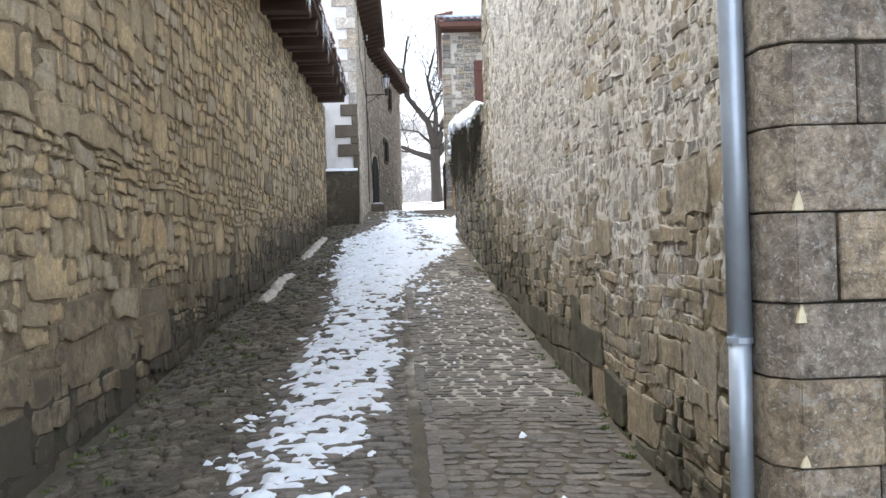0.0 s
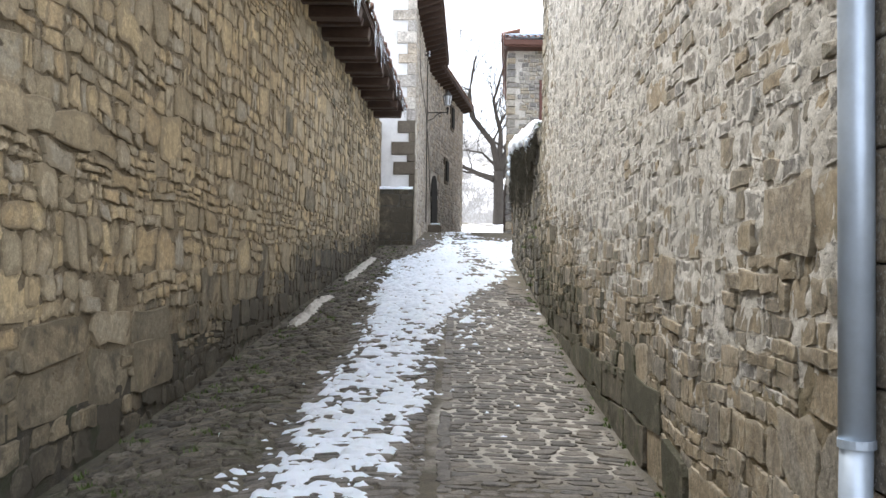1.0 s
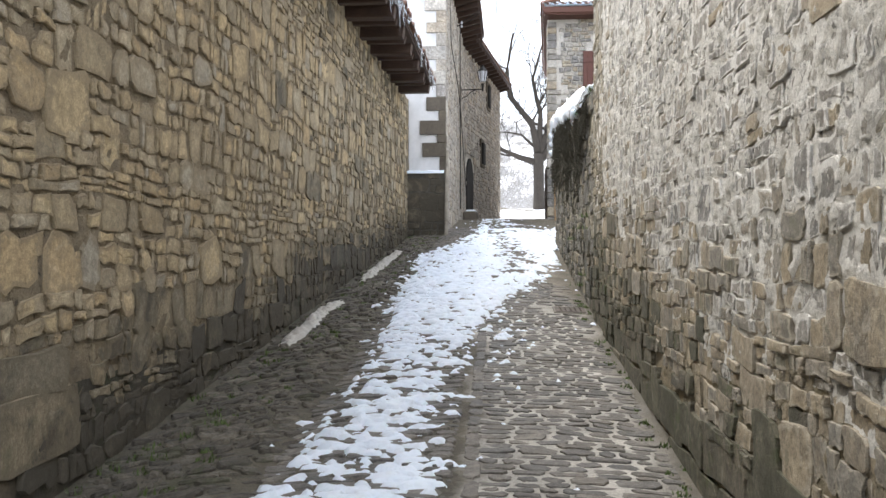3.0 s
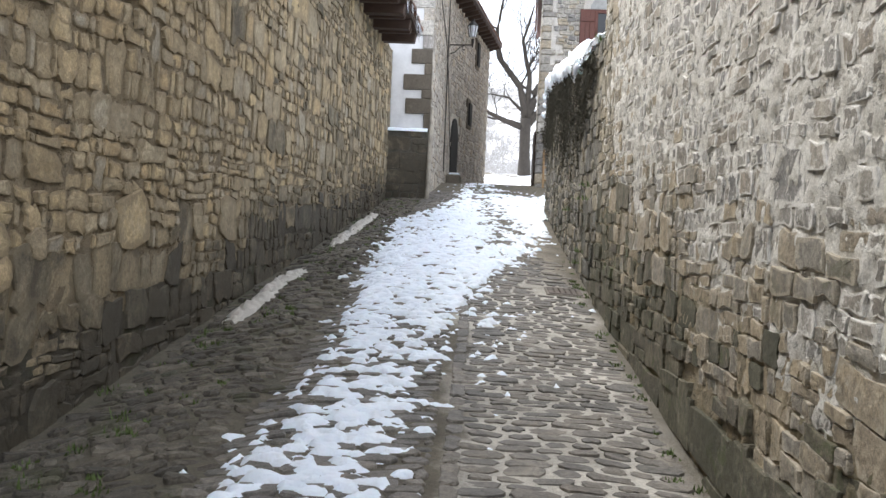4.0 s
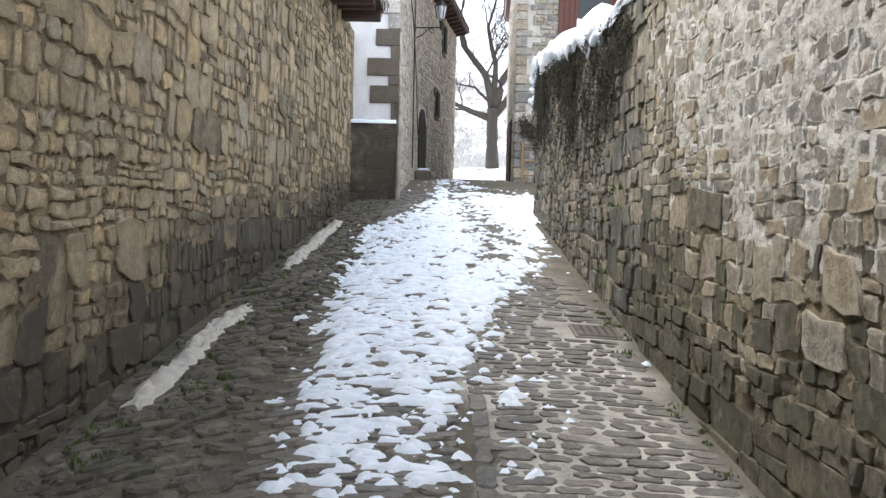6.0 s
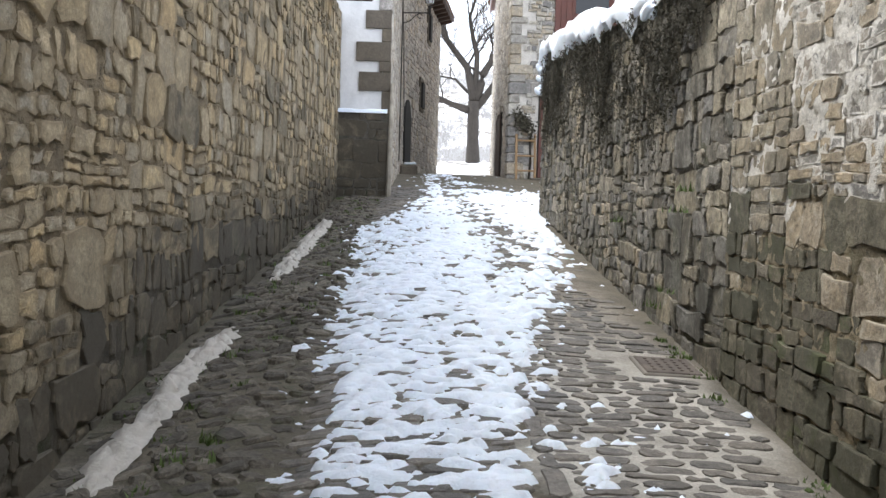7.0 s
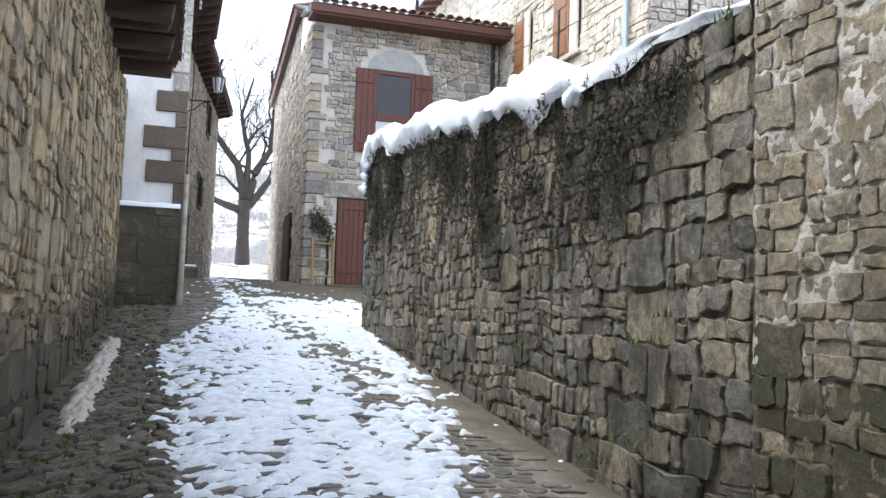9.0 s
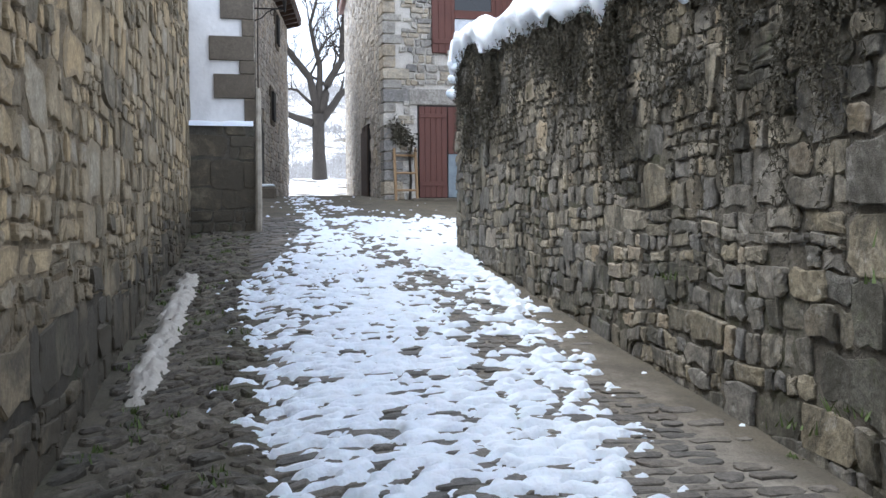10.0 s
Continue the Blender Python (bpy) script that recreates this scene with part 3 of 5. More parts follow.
def east_level(y, z):
    """Height above the lane, made uneven, which tells the repaired lime-pointed upper wall from the older foot."""
    return z - ground_z(1.5, y) - 0.5 * wave(y * 0.7, 8.3) - 0.25 * wave(y * 2.9, z * 2.9, 1.3) + 0.02 * (8 - y)


def east_wall():
    rng = random.Random(23)
    wall = tagged(empty("wall_east"), "high grey rubble wall with pale lime mortar and mossy foot", "wall", kind="structure")
    top = lambda y: 6.6
    wall_sheet("mortar_core", wall, mortar_lime, [(a, b - 0.006) for a, b in EAST], 3.3, 13.46, -1.0, top, -1, 0.6, 0.02, 0.026, (mortar_brown, lambda y, z: east_level(y, z) < 0.85), 230)
    stones = []
    cells = rubble_cells(3.3, 12.6, -0.2, 6.5, rng, (0.15, 0.28), (0.14, 0.42), (0.26, 0.52, 0.22), 0.05, 0.15)
    footing = lambda u, v: v < ground_z(1.5, u) + 0.34 + 0.25 * wave(u * 0.9, 4.2) and u > 4.5
    cells = [q for q in cells if not footing(*q[0])]
    cells += [q for q in rubble_cells(4.5, 12.6, 0.0, 1.9, rng, (0.2, 0.34), (0.35, 0.75), (0.75, 0.25, 0.0), 0.04, 0.1) if footing(*q[0])]
    # squared blocks bond the far corner
    cells += rubble_cells(12.62, 13.45, 0.5, 6.5, rng, (0.2, 0.34), (0.22, 0.36), (0.42, 0.42, 0.16), 0.02, 0.08)
    for q in cells:
        if not trimmed(q, 3.3, 13.45, lambda u: ground_z(1.5, u), top):
            continue
        u, v = q[0]
        up = v - ground_z(1.5, u)
        level = east_level(u, v) - rng.uniform(-0.38, 0.38)
        tone = 1 if level < lerp([(4.5, 0.1), (7, 0.45), (9, 0.58)], u) else 2 if level < 1.15 else 0
        out = 0.02 if up < 0.5 and tone == 1 else 0.006 if u > 12.5 or tone else -0.003
        if rng.random() < lerp([(5.0, 0.3), (6.5, 0.08), (8, 0.0), (10.5, 0.0), (12.4, 0.3), (13, 0.6)], u):
            tone = 2 if tone == 0 else tone
        stones.append((*stone_shape(q, rng, 0.012 if tone == 0 else 0.009, (0.003 + out, 0.018 + out * (1.4 if out > 0 else 0.4)), 0.004, (0.03, 0.22), 0.03, 0.006, 0.05, rough=0.12), 3 if u > 12.5 and tone != 1 else tone))
    lay(stones, lambda u, v, d: (lerp(EAST, u) - d, u, v), [stone_grey, stone_mossy, stone_brown, stone_corner], wall, lambda u, v: 5.4 < u < 9.4 and 0.6 < v < 3.6, flip=True)
    # dressed corner of the same building, its face turned to the low end of the lane
    core = add_box(bmesh.new(), 1.56, 6.0, 3.0, 3.3, -1, 6.6)
    part("corner_core", core, mortar_dark, wall)
    rows = [(-0.1, 0.25), (0.25, 0.60), (0.60, 0.95), (0.95, 1.25), (1.25, 1.61), (1.61, 1.95), (1.95, 2.27), (2.27, 2.62), (2.62, 2.98), (2.98, 3.4)]
    joints = [[2.05, 2.8], [1.9, 2.6], [1.92, 2.75], [2.3, 3.0], [1.75, 2.4], [2.2, 2.9], [1.85, 2.6], [2.1, 2.9], [1.8, 2.5], [2.0, 2.7]]
    for (z0, z1), cut in zip(rows, joints):
        xs = [1.5] + cut + [3.4]
        for k, (a, b) in enumerate(zip(xs, xs[1:])):
            bm = bmesh.new()
            front, gap = 2.955 + rng.uniform(-0.009, 0.009), rng.uniform(0.003, 0.007)
            if k == 0:
                outline = [(a, 3.36), (a, front + 0.1), (a + 0.085, front), (b - gap, front), (b - gap, 3.2), (a + 0.2, 3.36)]
            else:
                outline = [(a + gap, 3.2), (a + gap, front), (b - gap, front), (b - gap, 3.2)]
            sag = [0.012 * wave(x * 4, z0 * 3) for x, y in outline]
            lift = [0.012 * wave(x * 4, z1 * 3) for x, y in outline]
            low = [bm.verts.new((x, y, z0 + gap + dz)) for (x, y), dz in zip(outline, sag)]
            high = [bm.verts.new((x, y, z1 - gap + dz)) for (x, y), dz in zip(outline, lift)]
            bm.faces.new(low[::-1])
            bm.faces.new(high)
            for i in range(len(low)):
                j = (i + 1) % len(low)
                bm.faces.new((low[i], low[j], high[j], high[i]))
            bmesh.ops.recalc_face_normals(bm, faces=bm.faces)
            bmesh.ops.bevel(bm, geom=bm.edges[:], offset=0.005, segments=2, affect="EDGES")
            part("ashlar_block", bm, stone_ashlar, wall)
    # dabs of old cream paint on the arris
    for z, h in ((1.615, 0.075), (1.175, 0.07), (0.61, 0.05)):
        bm = bmesh.new()
        ring = [(1.575, 0.0), (1.612, 0.0), (1.607, 0.45 * h), (1.596, h), (1.582, 0.5 * h)]
        f = [bm.verts.new((x, 2.944, z + dz)) for x, dz in ring]
        b = [bm.verts.new((x, 2.965, z + dz)) for x, dz in ring]
        bm.faces.new(f)
        for i in range(5):
            bm.faces.new((f[(i + 1) % 5], f[i], b[i], b[(i + 1) % 5]))
        part("paint_dab", bm, mark_mat, wall, "flaking cream paint")
    return wall


GARDEN_TOP = [(13.4, 3.78), (14.8, 3.83), (16.7, 3.93), (19.5, 4.28), (22.6, 4.62)]


def garden_wall():
    rng = random.Random(37)
    wall = tagged(empty("garden_wall"), "weathered grey rubble garden wall hung with dry ivy, snow on top", "wall", kind="structure")
    top = lambda y: lerp(GARDEN_TOP, y)
    wall_sheet("mortar_core", wall, mortar_garden, [(a, b + 0.004) for a, b in GARDEN], 13.47, 22.5, 0.4, top, -1, 0.5, 0.016, 0.05, None, 80)
    stones = []

    def stain(q, rng):
        # algae has blackened some stones in patches, most of them damp ones low down
        u, v = q[0]
        if 0.9 * wave(u * 0.8, v * 1.1, 4.0) + rng.uniform(-0.25, 0.25) + (0.2 if v < ground_z(1.55, u) + 0.7 else -0.05) > 0.1:
            return 1
        return 2 if rng.random() < 0.08 else 0

    cells = rubble_cells(13.47, 15.7, 0.7, 4.7, rng, (0.18, 0.36), (0.14, 0.52), (0.5, 0.36, 0.14), 0.04, 0.13)
    cells += rubble_cells(15.72, 22.5, 0.7, 4.7, rng, (0.15, 0.32), (0.11, 0.38), (0.46, 0.42, 0.12), 0.08, 0.2)
    for q in cells:
        if not trimmed(q, 13.5, 22.46, lambda u: ground_z(1.55, u), top):
            continue
        # a fallen stone has left a small hole
        if q[0][0] < 15.2 < q[1][0] and q[0][1] < 2.22 < q[3][1]:
            continue
        stones.append((*stone_shape(q, rng, 0.010, (0.0, 0.026), 0.008, (0.04, 0.26), 0.04, 0.012, 0.09, rough=0.13), stain(q, rng)))
    lay(stones, lambda u, v, d: (lerp(GARDEN, u) - d, u, v), [stone_garden, stone_algae, stone_brown], wall, lambda u, v: u < 19, flip=True)
    # end face
    cells = rubble_cells(1.7, 2.2, 1.9, 4.55, rng, (0.25, 0.4), (0.2, 0.4), (0.5, 0.4, 0.1), 0.03)
    ends = [(*stone_shape(q, rng, 0.01, (0.0, 0.03), 0.02), 0) for q in cells if 1.72 < (q[0][0] + q[1][0]) / 2 < 2.18 and q[0][1] < 4.5]
    lay(ends, lambda u, v, d: (u, 22.5 + d, v), [stone_garden], wall, lambda u, v: False, rest="end_stones", flip=True)
    return wall


west_wall()
east_wall()
garden_wall()


def plain_shell():
    """Walls and roofs out of sight that close the barn and the east building."""
    for name, box, mat in (("wall_barn_back", (-6.7, -6.5, -4.5, 24.3, -1.5, 7.3), mortar_tan), ("wall_barn_end", (-6.5, -2.7, -4.5, -4.3, -1.5, 5.4), mortar_tan),
                           ("wall_east_back", (5.8, 6.0, 3.3, 13.4, -1.0, 6.6), mortar_lime), ("wall_east_end", (2.15, 5.8, 13.2, 13.4, -1.0, 6.6), mortar_lime),
                           ("roof_east", (1.45, 6.0, 3.3, 13.4, 6.6, 6.75), tile_mat)):
        tagged(block(name, *box, mat, None, "", 0), "plain rendered side of a village building", "wall", kind="structure")


plain_shell()


# ---- paving ----
def paving():
    rng = random.Random(5)
    lane = tagged(empty("road"), "worn lane of narrow stone setts, a rib of kerb stones down its middle", "cobbled lane", kind="structure")
    set_on = lambda u, v, d: (u, v, ground_z(u, v) + d)
    stones = []
    for q in sett_cells(0.29, 1.44, 2.6, 23.2, rng, (0.07, 0.12), (0.12, 0.29)):
        if 13.46 < q[0][1] < 13.98 and q[1][0] > 1.03:
            continue
        if q[0][0] > lerp([(3, 1.4), (11, 1.35), (14.5, 1.12), (17, 0.95), (21, 1.1), (24, 1.2)], q[0][1]) + 0.16 * wave(q[0][1] * 1.5, 9) and rng.random() < 0.8:
            continue
        stones.append((*stone_shape(q, rng, 0.014, (0.001, 0.012), 0.006, (0.2, 0.45), 0.03, 0.005, 0.07, 0.2, rough=0.08), 0))
    for q in sett_cells(-0.92, 0.11, 2.6, 25.5, rng, (0.065, 0.115), (0.13, 0.32)):
        stones.append((*stone_shape(q, rng, 0.008, (0.004, 0.02), 0.012, (0.2, 0.45), 0.03, 0.006, 0.08), 0))
    y = 2.6
    while y < 25:
        n = rng.uniform(0.16, 0.34)
        x = 0.215 + 0.03 * wave(y * 0.5, 1.0)
        q = [(x - 0.055, y), (x + 0.055, y), (x + 0.055, y + n), (x - 0.055, y + n)]
        stones.append((*stone_shape(q, rng, 0.011, (0.004, 0.014), 0.01, (0.15, 0.4), 0.03, 0.006, 0.08, rough=0.1), 0))
        y += n
    c, s = math.cos(radians(33)), math.sin(radians(33))
    for q in sett_cells(-16, 14, -2, 24, rng, (0.07, 0.13), (0.1, 0.24), 0.08):
        turned = [(c * (a + 8) - s * b - 8, s * (a + 8) + c * b) for a, b in q]
        cx, cy = sum(p[0] for p in turned) / 4, sum(p[1] for p in turned) / 4
        if west_x(cy) + 0.08 < cx < -0.98 and 3 < cy < 25.5:
            stones.append((*stone_shape(turned, rng, 0.010, (0.0, 0.03), 0.018, (0.2, 0.42), 0.035, 0.012, 0.2, rough=0.08), 1))
    lay(stones, set_on, [sett_mat, bank_mat], lane, lambda u, v: 7.4 < v < 10 and -0.2 < u, "sett", "setts")


paving()


# ---- snow lying in the lane ----
def snow_cover(x, y):
    """How deep the snow lies over the setts, in metres; below zero where it has melted."""
    streak = wave(x * 2.8, y * 8.5, 1.5) * 0.9 + wave(x * 7.5, y * 20, 4.5) * 3.0 + wave(x * 15, y * 37, 2.5) * 1.9
    broad = wave(x * 0.9, y * 0.55, 8.8)
    left = lerp([(3, -0.86), (4.5, -0.84), (6.7, -0.78), (9.2, -0.66), (10.5, -0.56), (12.3, -0.6), (13.5, -0.7), (15, -0.81), (18.6, -0.84), (20.3, -0.76), (21.7, -0.42), (23.5, -0.12), (24.6, 0.08), (29, 0.0), (33, 0.2)], y)
    right = lerp([(3, -0.52), (4.4, -0.44), (6.5, -0.18), (9.2, -0.12), (10.1, -0.2), (11.7, -0.1), (12.7, 0.1), (13.6, 0.14), (14.4, 0.26), (15.8, 0.66), (16.8, 0.95), (19, 1.24), (20.5, 1.5),
                  (21.5, 1.7), (22.6, 2.3), (26, 3.0), (27.0, 1.4), (28, 0.55), (30, 0.45), (33, 0.6)], y)
    mid, half = (left + right) / 2, (right - left) / 2 + lerp([(8, 0.07), (14, 0.12)], y)
    inside = (half - abs(x - mid)) / 0.26
    if inside < 0.1:
        inside = 0.1 + (inside - 0.1) * 1.9
    inside = min(inside, lerp([(8, 0.66), (13, 0.66), (15, 0.58), (17, 0.48), (21, 0.46), (24, 0.55)], y))
    thin = lerp([(3, -0.34), (6, -0.2), (9, 0.02), (12, 0.04), (13.5, 0.32), (15, 0.24), (17, 0.05), (18, 0.02), (22, 0.04), (24.5, 0.0), (26, -0.6), (29, -1.1), (33, -1.1)], y)
    # trodden track where feet have thinned it
    track = math.exp(-((x - lerp([(12, 0.1), (16, 0.55), (20, 0.75), (26, 0.3)], y)) / 0.3) ** 2) * lerp([(14.5, 0.0), (17, 1.25)], y)
    f = inside - 0.62 + thin + streak + 0.45 * broad - track
    # bare earth before the door, and crumbs left in the joints beside the rib
    f -= 2.2 * math.exp(-((x - 1.4) / 0.8) ** 2 - ((y - 26.3) / 1.1) ** 2)
    crumbs = 1.5 * math.exp(-((x - 0.42) / 0.24) ** 2 - ((y - 11.4) / 2.2) ** 2) - 3.25
    f = max(f, streak + crumbs)
    return 0.014 + 0.026 * math.tanh(f * 1.5) + (0.02 * wave(x * 8, y * 12, 3.0) if f > 0 else 0)


def lane_snow():
    verts, faces = [], []
    sx, sy = 0.022, 0.018

    def strip(x0, x1, y0, y1, sx, sy):
        nx, ny = round((x1 - x0) / sx), round((y1 - y0) / sy)
        grid = [[snow_cover(x0 + k * sx, y0 + j * sy) for k in range(nx + 1)] for j in range(ny + 1)]
        ids = {}
        for j in range(ny):
            for k in range(nx):
                if max(grid[j][k], grid[j][k + 1], grid[j + 1][k], grid[j + 1][k + 1]) < 0.006:
                    continue
                f = []
                for a, b in ((j, k), (j, k + 1), (j + 1, k + 1), (j + 1, k)):
                    if (a, b) not in ids:
                        x, y = x0 + b * sx, y0 + a * sy
                        ids[a, b] = len(verts)
                        verts.append((x, y, ground_z(x, y) + max(grid[a][b], -0.01)))
                    f.append(ids[a, b])
                faces.append(tuple(f))

    strip(-1.38, 0.96, 3.2, 12.0, sx, sy)
    strip(-1.38, 1.5, 12.0, 21.0, sx, sy)
    strip(-1.0, 3.9, 21.0, 34.0, 0.05, 0.05)
    ob = link_part("snow_cover", mesh_from("snow_cover", verts, faces, [snow_mat], None, True))
    tagged(ob, "patchy melting snow lying between the lane's setts", "snow", kind="stuff")


lane_snow()


def snow_bank(y0, y1, seed):
    """A gritty ridge of old snow along the foot of the west wall."""
    rng = random.Random(seed)
    n, w = round((y1 - y0) / 0.04), 9
    verts, faces = [], []
    for j in range(n + 1):
        y = y0 + (y1 - y0) * j / n
        taper = min(1, j / 8, (n - j) / 10) ** 0.5
        half = (0.1 + 0.05 * wave(y * 2.5, seed) + 0.04 * wave(y * 9, seed)) * (0.35 + 0.65 * taper)
        xc = west_x(y) + 0.27 + 0.04 * wave(y * 1.3, seed + 2)
        for k in range(w):
            s = -1 + 2 * k / (w - 1)
            h = (0.04 + 0.04 * wave(y * 4, s * 2, seed) + 0.05 * wave(y * 11, s * 3, seed + 4) + 0.03 * wave(y * 23, s * 7, seed)) * taper * (1 - abs(s) ** 2.4)
            x = xc + s * half + 0.03 * wave(y * 13, s * 3, 1)
            verts.append((x, y, ground_z(x, y) - 0.01 + 0.025 * taper + h + 0.016 * wave(y * 16, s * 6, seed)))
    for j in range(n):
        for k in range(w - 1):
            a = j * w + k
            faces.append((a, a + 1, a + w + 1, a + w))
    ob = link_part("snow_bank", mesh_from("snow_bank", verts, faces, [snow_dirty], None, True))
    tagged(ob, "narrow ridge of gritty old snow along the wall foot", "snow", "snow banks")


def drain_cover():
    cover = tagged(empty("drain_cover"), "rusty cast iron drain cover set in worn concrete", "drain cover")
    zs = lambda x, y: ground_z(x, y)
    t = Matrix.Translation((1.26, 13.74, zs(1.26, 13.74) + 0.002)) @ Matrix.Rotation(math.atan2(0.108, 1), 4, "X") @ Matrix.Rotation(radians(2.5), 4, "Y")
    part("frame", add_box(bmesh.new(), -0.205, 0.205, -0.205, 0.205, -0.06, 0.012, t, 0.008), concrete_mat, cover, "worn concrete surround")
    part("plate", add_box(bmesh.new(), -0.18, 0.18, -0.18, 0.18, -0.02, 0.02, t, 0.006), rust_mat, cover, "rusty iron plate")
    for a in range(-2, 3):
        for b in range(-2, 3):
            part("stud", add_box(bmesh.new(), a * 0.06 - 0.012, a * 0.06 + 0.012, b * 0.06 - 0.012, b * 0.06 + 0.012, 0.018, 0.026, t, 0.003), rust_mat, cover)


drain_cover()
snow_bank(11.75, 14.6, 3)
snow_bank(16.35, 20.7, 6)


# ---- eave of the barn over the west wall ----
def barn_eave():
    rng = random.Random(8)
    roof = tagged(empty("barn_roof"), "overhanging tiled eave on dark smoky timbers, edged with icicles", "roof")
    edge = lambda y: lerp([(-4, -1.36), (12, -1.16), (22.7, -1.05)], y)
    low = 5.42
    slope = 0.32
    rise = lambda x, y: 5.46 + slope * (edge(y) - x)
    # boarding: planks running along the lane
    for k in range(4):
        verts, faces = [], []
        ys = [-4 + 26.72 * j / 20 for j in range(21)]
        for y in ys:
            a = edge(y) - 0.02 - k * 0.28
            b = a - 0.27
            verts += [(a, y, low + 0.16), (b, y, low + 0.16), (b, y, low + 0.195), (a, y, low + 0.195)]
        for j in range(20):
            o = 4 * j
            faces += [(o + i, o + (i + 1) % 4, o + 4 + (i + 1) % 4, o + 4 + i) for i in range(4)]
        faces += [(0, 1, 2, 3), (83, 82, 81, 80)]
        link_part("board", mesh_from("board", verts, faces, [wood_dark]), roof)
    # thick level brackets, a slimmer joist between each two
    y = 22.55
    while y > 3:
        e = edge(y)
        for at, length, w, deep in ((0.0, 0.05, 0.13, 0.0), (0.6, 0.1, 0.07, 0.06)):
            bm = bmesh.new()
            x0, x1 = e - length, west_x(y - at) - 0.2
            for x, inner in ((x0, 0), (x1, 1)):
                z = low
                for dy, dz in ((-w - at, deep - 0.02), (w - at, deep - 0.02), (w - at, 0.156), (-w - at, 0.156)):
                    nose = 0.03 if (dz < 0.1 and not inner) else 0
                    bm.verts.new((x - nose, y + dy + rng.uniform(-0.006, 0.006), z + dz + rng.uniform(-0.006, 0.006)))
            bm.verts.ensure_lookup_table()
            v = bm.verts
            for f in ((0, 1, 2, 3), (7, 6, 5, 4), (0, 4, 5, 1), (1, 5, 6, 2), (2, 6, 7, 3), (3, 7, 4, 0)):
                bm.faces.new([v[i] for i in f])
            bmesh.ops.recalc_face_normals(bm, faces=bm.faces)
            bmesh.ops.bevel(bm, geom=bm.edges[:], offset=0.01, segments=1, affect="EDGES")
            part("joist" if at else "bracket", bm, wood_dark, roof)
        y -= 1.22 + rng.uniform(-0.06, 0.06)
    # roof deck and upper slope out of sight
    verts = []
    for y in (-4.0, 22.7):
        e = edge(y)
        for x in (e, -6.5):
            verts += [(x, y, rise(x, y) + 0.16), (x, y, rise(x, y) + 0.22)]
    link_part("deck", mesh_from("deck", verts, [(0, 2, 6, 4), (1, 5, 7, 3), (0, 4, 5, 1), (2, 3, 7, 6), (0, 1, 3, 2), (4, 6, 7, 5)], [wood_dark]), roof)
    # clay tiles: each an arched shell at the eave, running up the slope
    y = 22.66
    n = 0
    shared = None
    while y > 8.5:
        if shared is None:
            shared = barrel_tile(0.095, 0.6, slope)
        ob = link_part("tile", shared, roof)
        e = edge(y)
        ob.matrix_world = Matrix.Translation((e + 0.07 + rng.uniform(-0.03, 0.02), y, rise(e, y) + 0.215)) @ Matrix.Rotation(rng.uniform(-0.05, 0.05), 4, "Z")
        y -= 0.215
    # snow on the tiles
    bm = bmesh.new()
    rows = []
    yy = 6.0
    while yy < 22.7:
        e = edge(yy)
        rows.append([bm.verts.new((e + 0.05 - 0.1 * k + 0.04 * wave(yy * 3, k), yy, rise(e - 0.1 * k, yy) + 0.30 + 0.035 * k ** 0.5 + 0.04 * wave(yy * 2.6, k * 0.5, 3) - (0.06 if k == 0 else 0)))
                     for k in range(9)])
        yy += 0.07
    for a, b in zip(rows, rows[1:]):
        for k in range(8):
            if wave(yy + a[k].co.y * 1.3, k * 0.4, 8) > -0.28:
                bm.faces.new((a[k], a[k + 1], b[k + 1], b[k]))
    part("roof_snow", bm, snow_clean, roof, "strip of melting snow", True)
    # icicles
    y = 22.4
    while y > 9:
        if wave(y * 0.7, 5.0) > -0.22:
            n = (0.06 + 0.5 * rng.random() ** 2) * (1.2 if y < 18 else 0.8)
            e = edge(y) + 0.06
            z = rise(e, y) + 0.2
            bm = bmesh.new()
            pts = [(e + rng.uniform(-0.01, 0.01), y + rng.uniform(-0.008, 0.008), z - n * t) for t in (0, 0.2, 0.5, 0.8, 1)]
            add_tube(bm, pts, [0.013, 0.011, 0.008, 0.005, 0.001], 6)
            part("icicle", bm, ice_mat, roof, smooth=True)
        y -= rng.uniform(0.08, 0.42)


def barrel_tile(r, length, slope):
    """A half-round clay tile, its mouth at the origin facing +x, running back and up."""
    verts, faces = [], []
    n = 8
    for x, k in ((0, 1.0), (-length, 0.85)):
        for rr in (r * k, (r - 0.014) * k):
            for s in range(n + 1):
                a = math.pi * s / n
                verts.append((x, rr * math.cos(a), rr * math.sin(a) * 0.8 - x * slope))
    w = n + 1
    for s in range(n):
        faces += [(s, s + 1, 2 * w + s + 1, 2 * w + s), (w + s + 1, w + s, 3 * w + s, 3 * w + s + 1), (s + 1, s, w + s, w + s + 1)]
    return mesh_from("tile", verts, faces, [tile_mat])


barn_eave()


